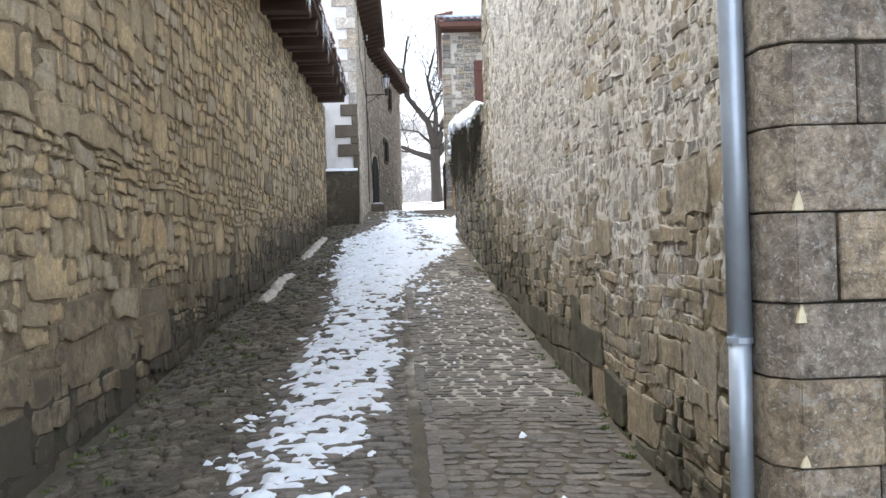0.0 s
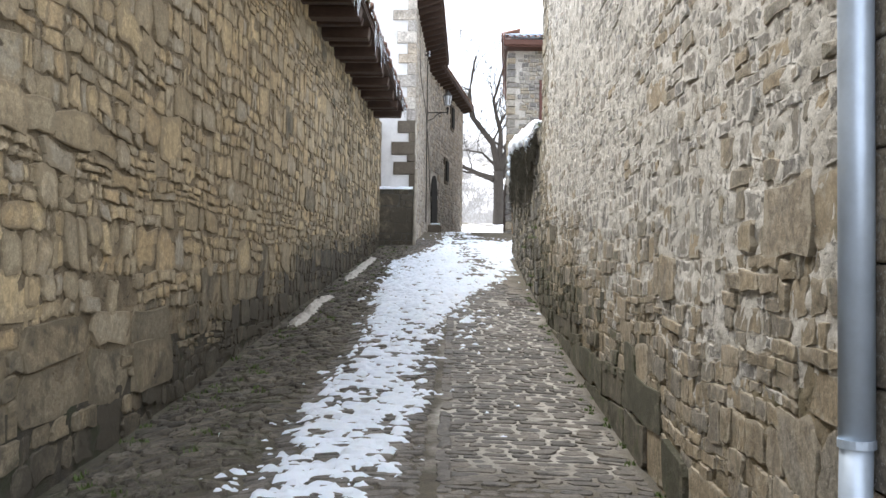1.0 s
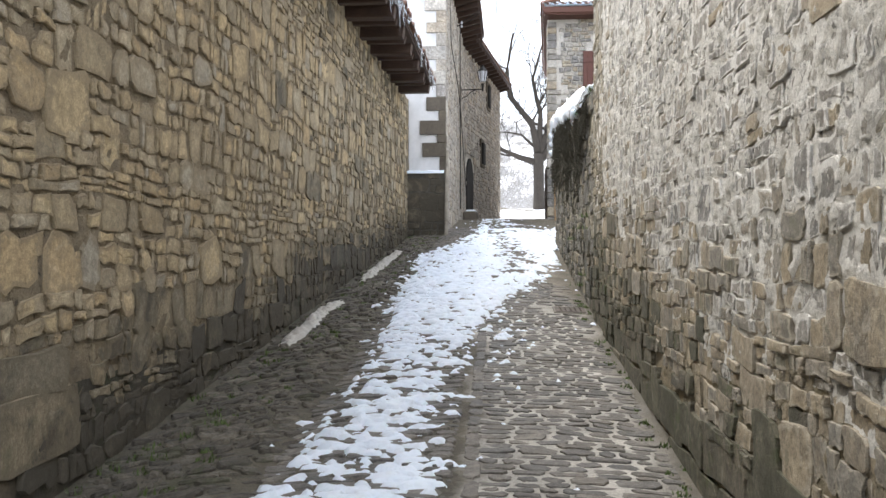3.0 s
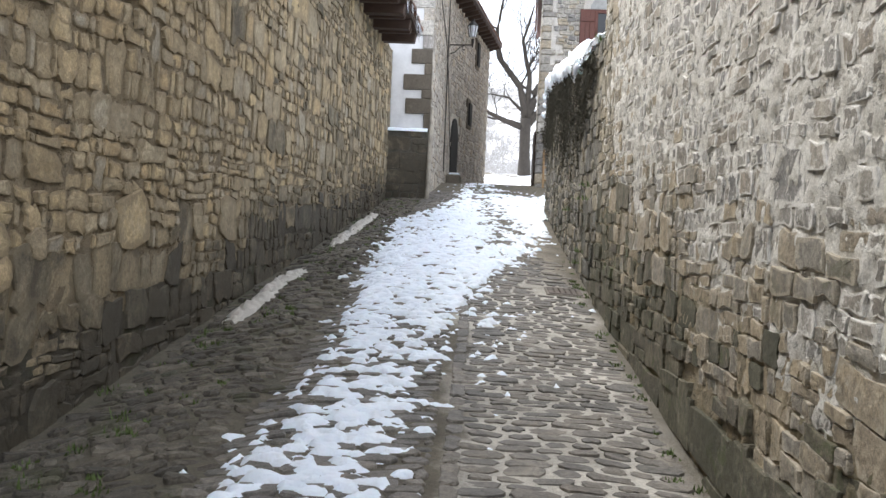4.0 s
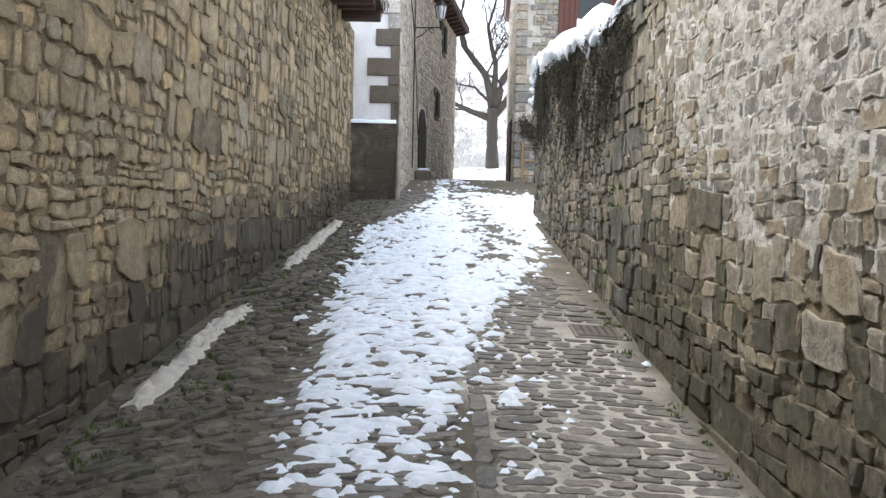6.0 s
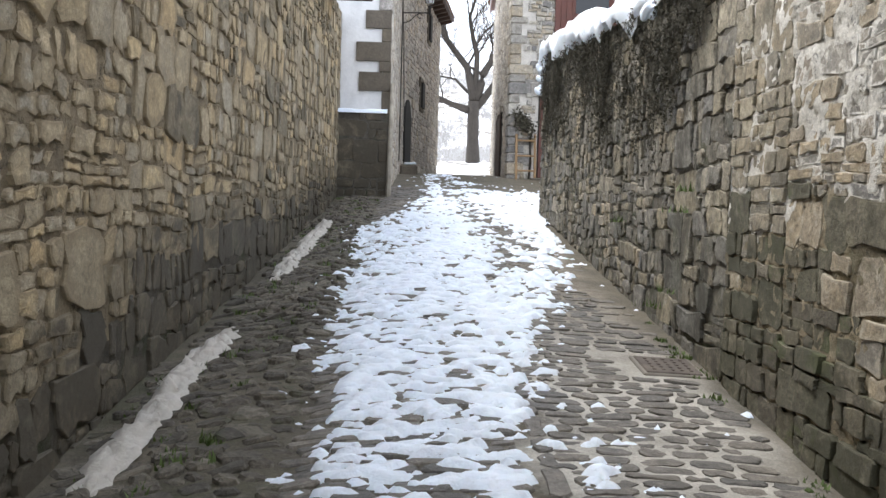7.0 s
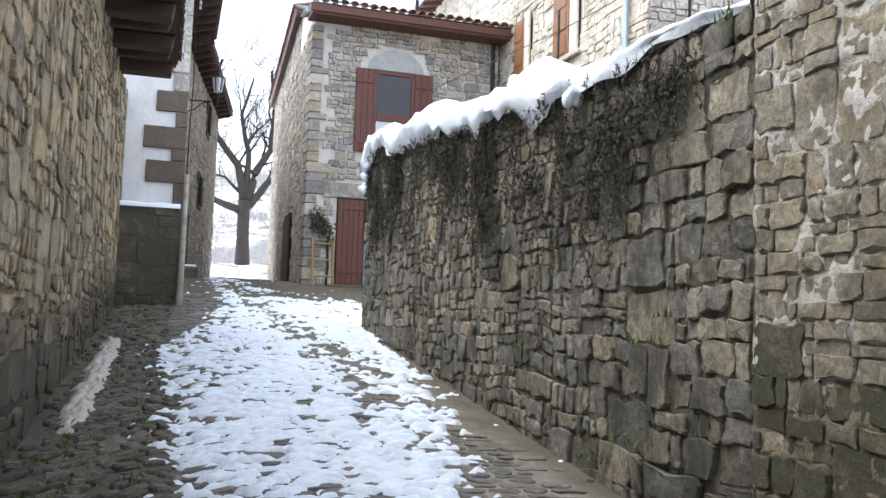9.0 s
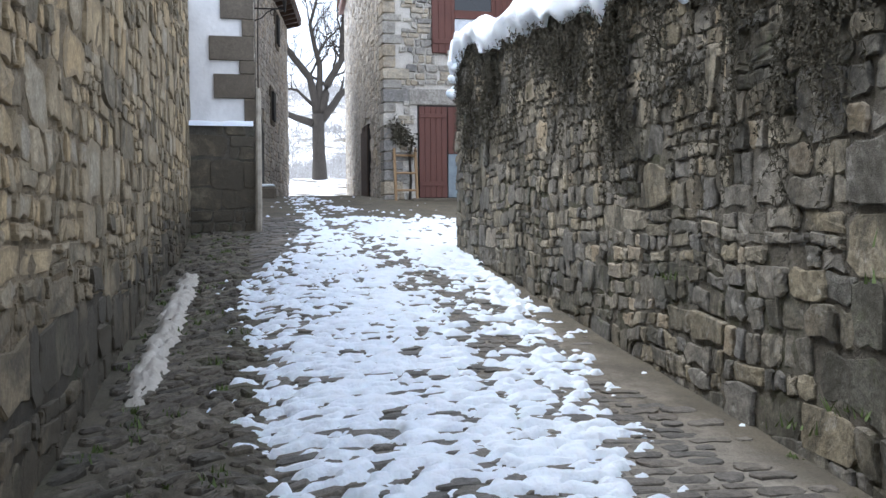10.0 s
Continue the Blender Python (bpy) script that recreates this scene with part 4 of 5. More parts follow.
# ---- zinc downpipe on the corner of the east building ----
def downpipe():
    pipe = tagged(empty("downpipe"), "galvanised zinc downpipe fixed to the stone corner", "drainpipe")
    line = [(1.44, 3.22, -0.02), (1.445, 3.215, 0.7), (1.45, 3.21, 1.12)]
    part("lower_pipe", add_tube(bmesh.new(), line, 0.047, 20), zinc_mat, pipe, smooth=True)
    up = [(1.45, 3.21, 1.08), (1.448, 3.21, 2.0), (1.442, 3.21, 4.0), (1.44, 3.21, 6.6)]
    part("upper_pipe", add_tube(bmesh.new(), up, 0.051, 20), zinc_mat, pipe, smooth=True)
    part("collar", add_tube(bmesh.new(), [(1.45, 3.21, 1.075), (1.45, 3.21, 1.10)], 0.054, 20), zinc_mat, pipe, "soldered collar")


downpipe()


# ---- masonry faces of houses ----
def facade_stones(parent, a, b, z0, z1, out, seed, mats, band, wide, keep=None, single=0, proud=(0.0, 0.018), split=(0.3, 0.5, 0.2), name="stone", gap=0.012):
    """Rubble on the vertical plane through plan points a and b; out is the way that it faces."""
    rng = random.Random(seed)
    a, b = Vector(a), Vector(b)
    d = b - a
    length = d.length
    d.normalize()
    outw = Vector(out).normalized()
    flip = (d.x * outw.y - d.y * outw.x) > 0
    stones = []
    for q in rubble_cells(0.02, length, z0, z1, rng, band, wide, split, 0.035):
        cu, cv = sum(p[0] for p in q) / 4, sum(p[1] for p in q) / 4
        if not (0.06 < cu < length - 0.06 and cv < z1 - 0.04):
            continue
        if keep and not keep(q[0][0], q[1][0], q[0][1], q[3][1]):
            continue
        stones.append((*stone_shape(q, rng, gap, proud, 0.010, (0.06, 0.25), 0.03, 0.006, 0.05, rough=0.05), 0))
    place = lambda u, v, dd: (a.x + d.x * u + outw.x * dd, a.y + d.y * u + outw.y * dd, v)
    made = [0]

    def chosen(u, v):
        made[0] += 1
        return made[0] <= single
    lay(stones, place, mats, parent, chosen, name, "stonework", flip)


def prism(name, outline, z0, z1, material, parent, label=""):
    """An upright solid over a plan outline."""
    bm = bmesh.new()
    low = [bm.verts.new((x, y, z0)) for x, y in outline]
    high = [bm.verts.new((x, y, z1)) for x, y in outline]
    bm.faces.new(low[::-1])
    bm.faces.new(high)
    for i in range(len(low)):
        j = (i + 1) % len(low)
        bm.faces.new((low[i], low[j], high[j], high[i]))
    bmesh.ops.recalc_face_normals(bm, faces=bm.faces)
    return part(name, bm, material, parent, label)


# ---- plastered house at the bend, west side ----
def west_house():
    rng = random.Random(17)
    house = tagged(empty("stone_house"), "old stone house with white plaster gable and brown quoins", "house")
    c0, c1, c2 = (-0.86, 24.34), (-0.70, 33.0), (0.57, 41.4)
    prism("wall", [(-9, 24.36), (-0.9, 24.36), (-0.74, 33.05), (0.53, 41.4), (-3.5, 43), (-9, 43)], 1.4, 9.3, mortar_house, house)
    # plaster on the gable, above a plinth of rough stone
    block("plaster", -8.9, -0.98, 24.3, 24.37, 3.8, 9.2, plaster_mat, house, "white limewashed plaster", 0.004)
    plinth = block("plinth", -1.9, -0.86, 24.06, 24.37, 1.6, 3.76, mortar_dark, house, "dark mossy stone plinth", 0.02)
    facade_stones(plinth, (-1.85, 24.06), (-0.86, 24.06), 1.9, 3.76, (0, -1), 71, [stone_damp], (0.28, 0.42), (0.3, 0.6), proud=(0.0, 0.02), split=(0.6, 0.35, 0.05), single=60, name="plinth_stone")
    bm = bmesh.new()
    rows = []
    for k in range(24):
        x = -1.84 + 0.96 * k / 23
        h = 0.05 + 0.03 * wave(x * 4, 2.0)
        rows.append([bm.verts.new(p) for p in ((x, 24.03 + 0.02 * wave(x * 7, 1), 3.74), (x, 24.04, 3.77 + h * 0.5), (x, 24.12, 3.77 + h), (x, 24.29, 3.78 + h))])
    for a, b in zip(rows, rows[1:]):
        for k in range(3):
            bm.faces.new((a[k], b[k], b[k + 1], a[k + 1]))
    part("ledge_snow", bm, snow_clean, house, "thin lip of snow", True)
    # quoins up the corner, long and short in turn
    z = 1.9
    k = 0
    marks = [(1.9, 2.5, 0.36), (2.5, 3.1, 0.62), (3.1, 3.8, 0.36), (3.8, 4.16, 0.14), (4.16, 4.51, 0.56), (4.51, 4.70, 0.2), (4.70, 5.05, 0.62), (5.05, 5.29, 0.16), (5.29, 5.62, 0.46)]
    z = 5.62
    while z < 9.1:
        h = rng.uniform(0.24, 0.36)
        marks.append((z, z + h, 0.22 if k % 2 == 0 else rng.uniform(0.45, 0.66)))
        z += h
        k += 1
    for z0, z1, w in marks:
        bm = add_box(bmesh.new(), -0.86 - w, -0.845 + rng.uniform(-0.008, 0.008), 24.255 + rng.uniform(-0.006, 0.006), 24.62, z0 + 0.003, z1 - 0.003, None, 0.008)
        # Above 5.5 m a paler stone carries the sky's glare in its colour.
        part("quoin", bm, stone_quoin if z0 < 5.5 else stone_house, house)
    facade_stones(house, c0, c1, 2.0, 8.8, (1, -0.02), 72, [stone_house], (0.24, 0.4), (0.18, 0.5), single=80)
    openings = lambda a, b, c, d: not (b > 3.3 and a < 4.0 and d > 5.2 and c < 6.1) and not (b > 4.75 and a < 5.35 and d > 7.6 and c < 8.55) and not (b > 0.35 and a < 1.75 and c < 5.3)
    facade_stones(house, c1, c2, 2.6, 8.9, (0.99, -0.15), 73, [stone_house], (0.22, 0.36), (0.16, 0.45), keep=openings)
    # slit, upper window and arched doorway in the bent wing
    d = (Vector((*c2, 0)) - Vector((*c1, 0))).normalized()
    base = Matrix.Translation((*c1, 0)) @ Matrix.Rotation(math.atan2(d.y, d.x), 4, "Z")
    for name, u0, u1, z0, z1 in (("slit_window", 3.4, 3.9, 5.25, 6.05), ("upper_window", 4.85, 5.3, 7.65, 8.5)):
        w = block(name, u0, u1, -0.10, 0.05, z0, z1, shade_mat, house, "small unglazed opening, its shaded inside a near-black block", 0, base)
        for n, box in (("jamb", (u0 - 0.1, u0, -0.03, 0.1, z0, z1)), ("jamb", (u1, u1 + 0.1, -0.03, 0.1, z0, z1)), ("lintel", (u0 - 0.15, u1 + 0.15, -0.035, 0.1, z1, z1 + 0.16)), ("sill", (u0 - 0.12, u1 + 0.12, -0.05, 0.1, z0 - 0.12, z0))):
            block(n, *box, stone_quoin, w, bevel=0.008, turn=base)
    # The arch is a flat face; its recess's shade is put in as colour.
    bm = bmesh.new()
    arc = [(0.45, 2.7), (0.45, 4.4)] + [(1.05 - 0.6 * math.cos(math.pi * k / 10), 4.4 + 0.8 * math.sin(math.pi * k / 10)) for k in range(1, 10)] + [(1.65, 4.4), (1.65, 2.7)]
    front = [bm.verts.new(base @ Vector((u, -0.012, v))) for u, v in arc]
    back = [bm.verts.new(base @ Vector((u, 0.05, v))) for u, v in arc]
    bm.faces.new(front)
    for i in range(len(arc) - 1):
        bm.faces.new((front[i], front[i + 1], back[i + 1], back[i]))
    part("arched_doorway", bm, shade_mat, house, "flat near-black face for the shaded recess under an arch")
    # eaves: near roof level along the lane, far one turned with the wing
    for name, p, q, over, z in (("eave", (-0.86, 24.4), (-0.72, 33.4), 0.74, 9.0), ("eave", (-0.72, 32.6), (0.62, 41.9), 0.52, 8.9)):
        d = (Vector((*q, 0)) - Vector((*p, 0)))
        n = d.length
        t = Matrix.Translation((*p, z)) @ Matrix.Rotation(math.atan2(d.y, d.x), 4, "Z") @ Matrix.Rotation(radians(-14), 4, "X")
        ev = part(name, add_box(bmesh.new(), 0, n, -over, 2.5, 0.1, 0.2, t, 0.01), wood_dark, house, "dark boarded overhang")
        u = 0.2
        while u < n:
            part("rafter", add_box(bmesh.new(), u - 0.05, u + 0.05, -over + 0.08, 0.3, -0.03, 0.1, t, 0.008), wood_dark, ev)
            u += 0.62
        u = 0.1
        while u < n:
            ob = link_part("roof_tile", HOUSE_TILE, ev)
            ob.matrix_world = t @ Matrix.Translation((u, -over - 0.04, 0.21)) @ Matrix.Rotation(radians(-90), 4, "Z")
            u += 0.26
    block("roof_slope", -8.5, -0.5, 24.4, 42, 9.3, 9.45, tile_mat, house, bevel=0.02)
    # cables down the wall and out from an insulator under the eave
    for dy in (0.0, 0.18):
        part("cable", add_tube(bmesh.new(), [(-0.735, 30.0 + dy, 8.9), (-0.73, 30.05 + dy, 6.0), (-0.73, 30.1 + dy, 3.2)], 0.014, 5), iron_mat, house, "black cable run down the wall")
    bracket = part("cable_bracket", add_tube(bmesh.new(), [(-0.9, 28.5, 8.42), (-0.6, 28.5, 8.47)], 0.02, 6), iron_mat, house, "iron cable bracket")
    for dz in (0.0, 0.1):
        part("insulator", add_tube(bmesh.new(), [(-0.62, 28.5, 8.4 + dz), (-0.62, 28.5, 8.48 + dz)], [0.03, 0.02], 8), milk_glass, bracket)
        part("cable", add_tube(bmesh.new(), [(-0.62, 28.5, 8.46 + dz), (-0.36, 28.55, 8.62 + dz), (-0.1, 28.6, 8.84 + dz)], 0.01, 5), iron_mat, house)
    part("cable", add_tube(bmesh.new(), [(-0.80, 25.3, 8.6), (-0.78, 25.5, 7.2), (-0.70, 27.5, 6.6), (-0.68, 29.5, 6.0), (-0.62, 32.6, 3.6)], 0.012, 5), iron_mat, house, "sagging black cable")


HOUSE_TILE = barrel_tile(0.11, 0.5, 0.02)
west_house()


def street_lamp():
    lamp = tagged(empty("street_lamp"), "wrought iron lantern with milky glass on a scrolled wall bracket", "street lamp")
    y, z = 31.0, 7.05
    bm = add_tube(bmesh.new(), [(-0.74, y, z), (-0.05, y, z + 0.02)], 0.018, 6)
    part("arm", bm, iron_mat, lamp)
    pts = [(-0.74, y, z - 0.28), (-0.55, y, z - 0.2), (-0.42, y, z - 0.06), (-0.3, y, z)]
    part("scroll", add_tube(bmesh.new(), pts, 0.014, 6), iron_mat, lamp)
    part("scroll", add_tube(bmesh.new(), [(-0.3 + 0.06 * math.cos(a), y, z - 0.07 + 0.06 * math.sin(a)) for a in [k * 0.6 for k in range(10)]], 0.01, 5), iron_mat, lamp)
    part("wall_plate", add_box(bmesh.new(), -0.76, -0.72, y - 0.05, y + 0.05, z - 0.35, z + 0.1, None, 0.01), iron_mat, lamp)
    part("stem", add_tube(bmesh.new(), [(-0.05, y, z - 0.05), (-0.05, y, z + 0.2)], [0.02, 0.05], 8), iron_mat, lamp)
    bm = bmesh.new()
    bmesh.ops.create_cone(bm, cap_ends=True, segments=6, radius1=0.10, radius2=0.165, depth=0.32, matrix=Matrix.Translation((-0.05, y, z + 0.42)))
    part("glass", bm, milk_glass, lamp, "milky glass panes")
    for k in range(6):
        a = math.pi * k / 3 + math.pi / 6 * 0
        c, s = math.cos(a), math.sin(a)
        part("glazing_bar", add_tube(bmesh.new(), [(-0.05 + 0.102 * c, y + 0.102 * s, z + 0.26), (-0.05 + 0.168 * c, y + 0.168 * s, z + 0.58)], 0.012, 5), iron_mat, lamp)
    bm = bmesh.new()
    bmesh.ops.create_cone(bm, cap_ends=True, segments=6, radius1=0.19, radius2=0.04, depth=0.16, matrix=Matrix.Translation((-0.05, y, z + 0.66)))
    part("cap", bm, iron_mat, lamp)
    bm = bmesh.new()
    bmesh.ops.create_uvsphere(bm, u_segments=8, v_segments=6, radius=0.04, matrix=Matrix.Translation((-0.05, y, z + 0.76)))
    part("finial", bm, iron_mat, lamp)


street_lamp()


# ---- stone house with red shutters at the head of the lane ----
def shutter(parent, x0, x1, z0, z1, y, planks=3):
    leaf = block("shutter", x0, x1, y - 0.045, y, z0, z1, wood_red, parent, "red-brown plank shutter", 0.006)
    w = (x1 - x0) / planks
    for k in range(planks):
        block("plank", x0 + k * w + 0.004, x0 + (k + 1) * w - 0.004, y - 0.062, y - 0.043, z0 + 0.01, z1 - 0.01, wood_red, leaf, bevel=0.004)
    for z in (z0 + 0.25, z1 - 0.3):
        block("batten", x0 + 0.02, x1 - 0.02, y - 0.085, y - 0.06, z - 0.05, z + 0.05, wood_red, leaf, bevel=0.005)


def red_house():
    rng = random.Random(41)
    house = tagged(empty("stone_house"), "two-storey grey stone house with red-brown shutters, door and tiled eave", "house")
    x0, x1, y0 = 1.96, 6.6, 30.0
    side_x = lambda y: x0 + 0.06 * (y - y0)
    prism("wall", [(x0 + 0.04, y0 + 0.04), (x1, y0 + 0.04), (x1, 44), (side_x(44) + 0.04, 44)], 2.2, 9.1, mortar_house, house)
    prism("upper_wall", [(side_x(33.4) + 0.04, 33.4), (x1, 33.4), (x1, 44), (side_x(44) + 0.04, 44)], 9.1, 10.25, mortar_house, house)
    bm = bmesh.new()
    ring = [[bm.verts.new((side_x(y) + dx, y, z)) for y, z in ((y0 + 0.1, 9.1), (33.4, 9.1), (33.4, 10.2))] for dx in (0.02, 0.3)]
    bm.faces.new(ring[0])
    bm.faces.new(ring[1][::-1])
    for k in range(3):
        bm.faces.new((ring[0][k], ring[1][k], ring[1][(k + 1) % 3], ring[0][(k + 1) % 3]))
    part("wall_wedge", bm, mortar_house, house)
    hole = lambda a, b, c, d: (not (b > 3.46 - x0 and a < 4.43 - x0 and d > 6.1 and c < 8.02) and not (((a + b) / 2 + x0 - 3.99) / 0.82) ** 2 + (((c + d) / 2 - 8.02) / 0.62) ** 2 < 1
                               and not (b > 2.66 - x0 and a < 3.95 - x0 and c < 5.3) and not a < 0.3)
    facade_stones(house, (x0, y0), (x1, y0), 2.6, 9.0, (0, -1), 51, [stone_block], (0.2, 0.36), (0.22, 0.56), keep=hole, single=290, gap=0.026, split=(0.2, 0.66, 0.14))
    facade_stones(house, (side_x(33.4), 33.4), (side_x(44), 44), 9.05, 10.2, (-1, 0.06), 53, [stone_house], (0.2, 0.34), (0.18, 0.48))
    facade_stones(house, (x0, y0), (side_x(44), 44), 2.6, 9.05, (-1, 0.06), 52, [stone_house], (0.2, 0.34), (0.18, 0.48), keep=lambda a, b, c, d: not (b > 3.6 and a < 5.0 and c < 5.0) and not a < 0.2)
    z = 2.75
    while z < 8.9:
        h = rng.uniform(0.15, 0.3)
        w = rng.choice((0.26, 0.4, 0.56))
        part("quoin", add_box(bmesh.new(), x0 - 0.012, x0 + w, y0 - 0.015, y0 + 0.7 - w * 0.6, z + 0.014, z + h - 0.014, None, 0.01), stone_block, house)
        z += h
    # window
    win = block("window", 3.44, 4.45, y0 - 0.005, y0 + 0.05, 6.08, 8.0, shade_mat, house, "casement with red-brown frame, reflecting roofs", 0)
    for n, b in (("frame", (3.44, 3.53, y0 - 0.05, y0 + 0.03, 6.08, 8.0)), ("frame", (4.36, 4.45, y0 - 0.05, y0 + 0.03, 6.08, 8.0)), ("frame", (3.53, 4.36, y0 - 0.05, y0 + 0.03, 7.9, 8.0)),
                 ("rail", (3.53, 4.36, y0 - 0.055, y0 + 0.03, 6.78, 6.96)), ("sill", (3.35, 4.55, y0 - 0.1, y0 + 0.03, 5.98, 6.08))):
        block(n, *b, wood_red if n != "sill" else stone_house, win, bevel=0.008)
    block("pane", 3.53, 4.36, y0 - 0.022, y0 - 0.012, 6.96, 7.9, pane_mat, win, bevel=0.0)
    block("lower_pane", 3.53, 4.36, y0 - 0.022, y0 - 0.012, 6.08, 6.78, milk_glass, win, "pale lower pane", bevel=0.0)
    shutter(house, 3.02, 3.44, 6.02, 8.0, y0 - 0.01)
    shutter(house, 4.45, 4.9, 6.02, 8.0, y0 - 0.01)
    # relieving arch over the window
    bm = bmesh.new()
    arc = [(3.99 + 0.68 * math.cos(math.pi * k / 14), 8.02 + 0.5 * math.sin(math.pi * k / 14)) for k in range(15)]
    f = [bm.verts.new((x, y0 - 0.014, z)) for x, z in arc]
    b = [bm.verts.new((x, y0 + 0.05, z)) for x, z in arc]
    bm.faces.new(f)
    for i in range(14):
        bm.faces.new((f[i + 1], f[i], b[i], b[i + 1]))
    part("arch_stone", bm, arch_mat, house, "pale half-round stone over the window")
    # door: one red leaf, the other half boarded
    door = block("door", 2.7, 3.92, y0 + 0.0, y0 + 0.05, 2.86, 4.9, shade_mat, house, "red-brown plank door beside a grey-blue board", 0)
    for k in range(5):
        block("plank", 2.72 + k * 0.124, 2.72 + (k + 1) * 0.124 - 0.005, y0 - 0.05, y0 - 0.005, 2.9, 4.86, wood_red, door, bevel=0.005)
    for zz in (3.15, 4.62):
        block("batten", 2.74, 3.32, y0 - 0.07, y0 - 0.048, zz, zz + 0.09, wood_red, door, bevel=0.005)
    for k in range(4):
        block("plank", 3.36 + k * 0.138, 3.36 + (k + 1) * 0.138 - 0.005, y0 - 0.04, y0 - 0.005, 3.85, 4.86, wood_red, door, bevel=0.005)
    block("panel", 3.36, 3.9, y0 - 0.045, y0 - 0.01, 2.9, 3.84, blue_board, door, "grey-blue painted board", 0.006)
    block("lintel", 2.5, 4.15, y0 - 0.03, y0 + 0.1, 4.9, 5.25, stone_house, house, bevel=0.02)
    block("step", 2.5, 4.1, y0 - 0.35, y0 + 0.05, 2.6, 2.88, stone_quoin, house, bevel=0.03)
    side = block("side_door", side_x(33.7) - 0.03, side_x(34.9) + 0.05, 33.7, 34.9, 2.9, 4.9, shade_mat, house, "dark old plank door", 0)
    for k in range(6):
        block("plank", side_x(33.7) - 0.06, side_x(33.7) - 0.028, 33.72 + 0.2 * k, 33.9 + 0.2 * k, 2.9, 4.88 - 0.06 * (k % 3), wood_dark, side, bevel=0.005)
    # roof: boarded soffit, fascia, tiles
    front = block("soffit", x0 - 0.12, x1 + 0.3, y0 - 0.55, y0 + 0.1, 9.0, 9.06, wood_soffit, house, "red stained boarded soffit", 0.006)
    block("fascia", x0 - 0.15, x1 + 0.3, y0 - 0.6, y0 - 0.55, 9.04, 9.22, wood_soffit, house, "red stained fascia", 0.008)
    along = Matrix.Translation((side_x(33.1), 33.1, 0)) @ Matrix.Rotation(math.atan2(1, 0.06), 4, "Z")
    block("side_soffit", 0, 11.5, -0.1, 0.13, 10.2, 10.26, wood_soffit, house, bevel=0.006, turn=along)
    block("side_fascia", 0, 11.5, 0.13, 0.18, 10.12, 10.36, wood_soffit, house, bevel=0.008, turn=along)
    u = x0
    while u < x1:
        block("board_end", u, u + 0.24, y0 - 0.54, y0 + 0.02, 8.985, 9.0, wood_soffit, front, bevel=0.004)
        u += 0.25
    bm = bmesh.new()
    p = [bm.verts.new(v) for v in ((x0 - 0.14, y0 - 0.62, 9.24), (x1 + 0.3, y0 - 0.62, 9.24), (x1 + 0.3, 33.4, 10.2), (side_x(33.4) - 0.06, 33.4, 10.2))]
    bm.faces.new(p)
    part("roof", bm, snow_clean, house, "snow-covered tiled roof")
    bm = bmesh.new()
    p = [bm.verts.new(v) for v in ((side_x(33) - 0.2, 33.0, 10.38), (side_x(44.5) - 0.2, 44.5, 10.38), (5.2, 44.5, 10.46), (5.2, 33.0, 10.46), (7.0, 33.0, 10.4), (7.0, 44.5, 10.4))]
    for fc in ((0, 3, 2, 1), (3, 4, 5, 2)):
        bm.faces.new([p[k] for k in fc])
    part("rear_roof", bm, snow_clean, house, "snow-covered higher roof")
    tile = barrel_tile(0.105, 0.7, 0.26)
    u = x0 - 0.1
    while u < x1 + 0.25:
        ob = link_part("roof_tile", tile, house)
        ob.matrix_world = Matrix.Translation((u, y0 - 0.7 + rng.uniform(-0.02, 0.02), 9.26)) @ Matrix.Rotation(radians(-90), 4, "Z")
        u += 0.23
    yy = 33.2
    while yy < 44.3:
        ob = link_part("roof_tile", tile, house)
        ob.matrix_world = Matrix.Translation((side_x(yy) - 0.26, yy, 10.38)) @ Matrix.Rotation(math.pi, 4, "Z")
        yy += 0.23
    part("chimney_pipe", add_tube(bmesh.new(), [(5.0, 32, 9.6), (5.0, 32, 10.6)], 0.05, 8), iron_mat, house, "thin dark flue")
    part("gutter_pipe", add_tube(bmesh.new(), [(6.42, y0 - 0.08, 2.9), (6.42, y0 - 0.08, 8.95)], 0.05, 10), iron_mat, house, "dark downpipe")


red_house()


def ladder():
    thing = tagged(empty("ladder"), "short raw pine ladder leaning on the stone house", "ladder")
    lean = lambda z: 29.72 + (z - 2.82) * 0.18
    for x in (2.16, 2.62):
        part("rail", add_tube(bmesh.new(), [(x, lean(2.8), 2.8), (x, lean(3.95), 3.95)], 0.032, 6), wood_pale, thing)
    for z in (3.05, 3.42, 3.8):
        part("rung", add_tube(bmesh.new(), [(2.14, lean(z), z), (2.64, lean(z), z)], 0.025, 6), wood_pale, thing)


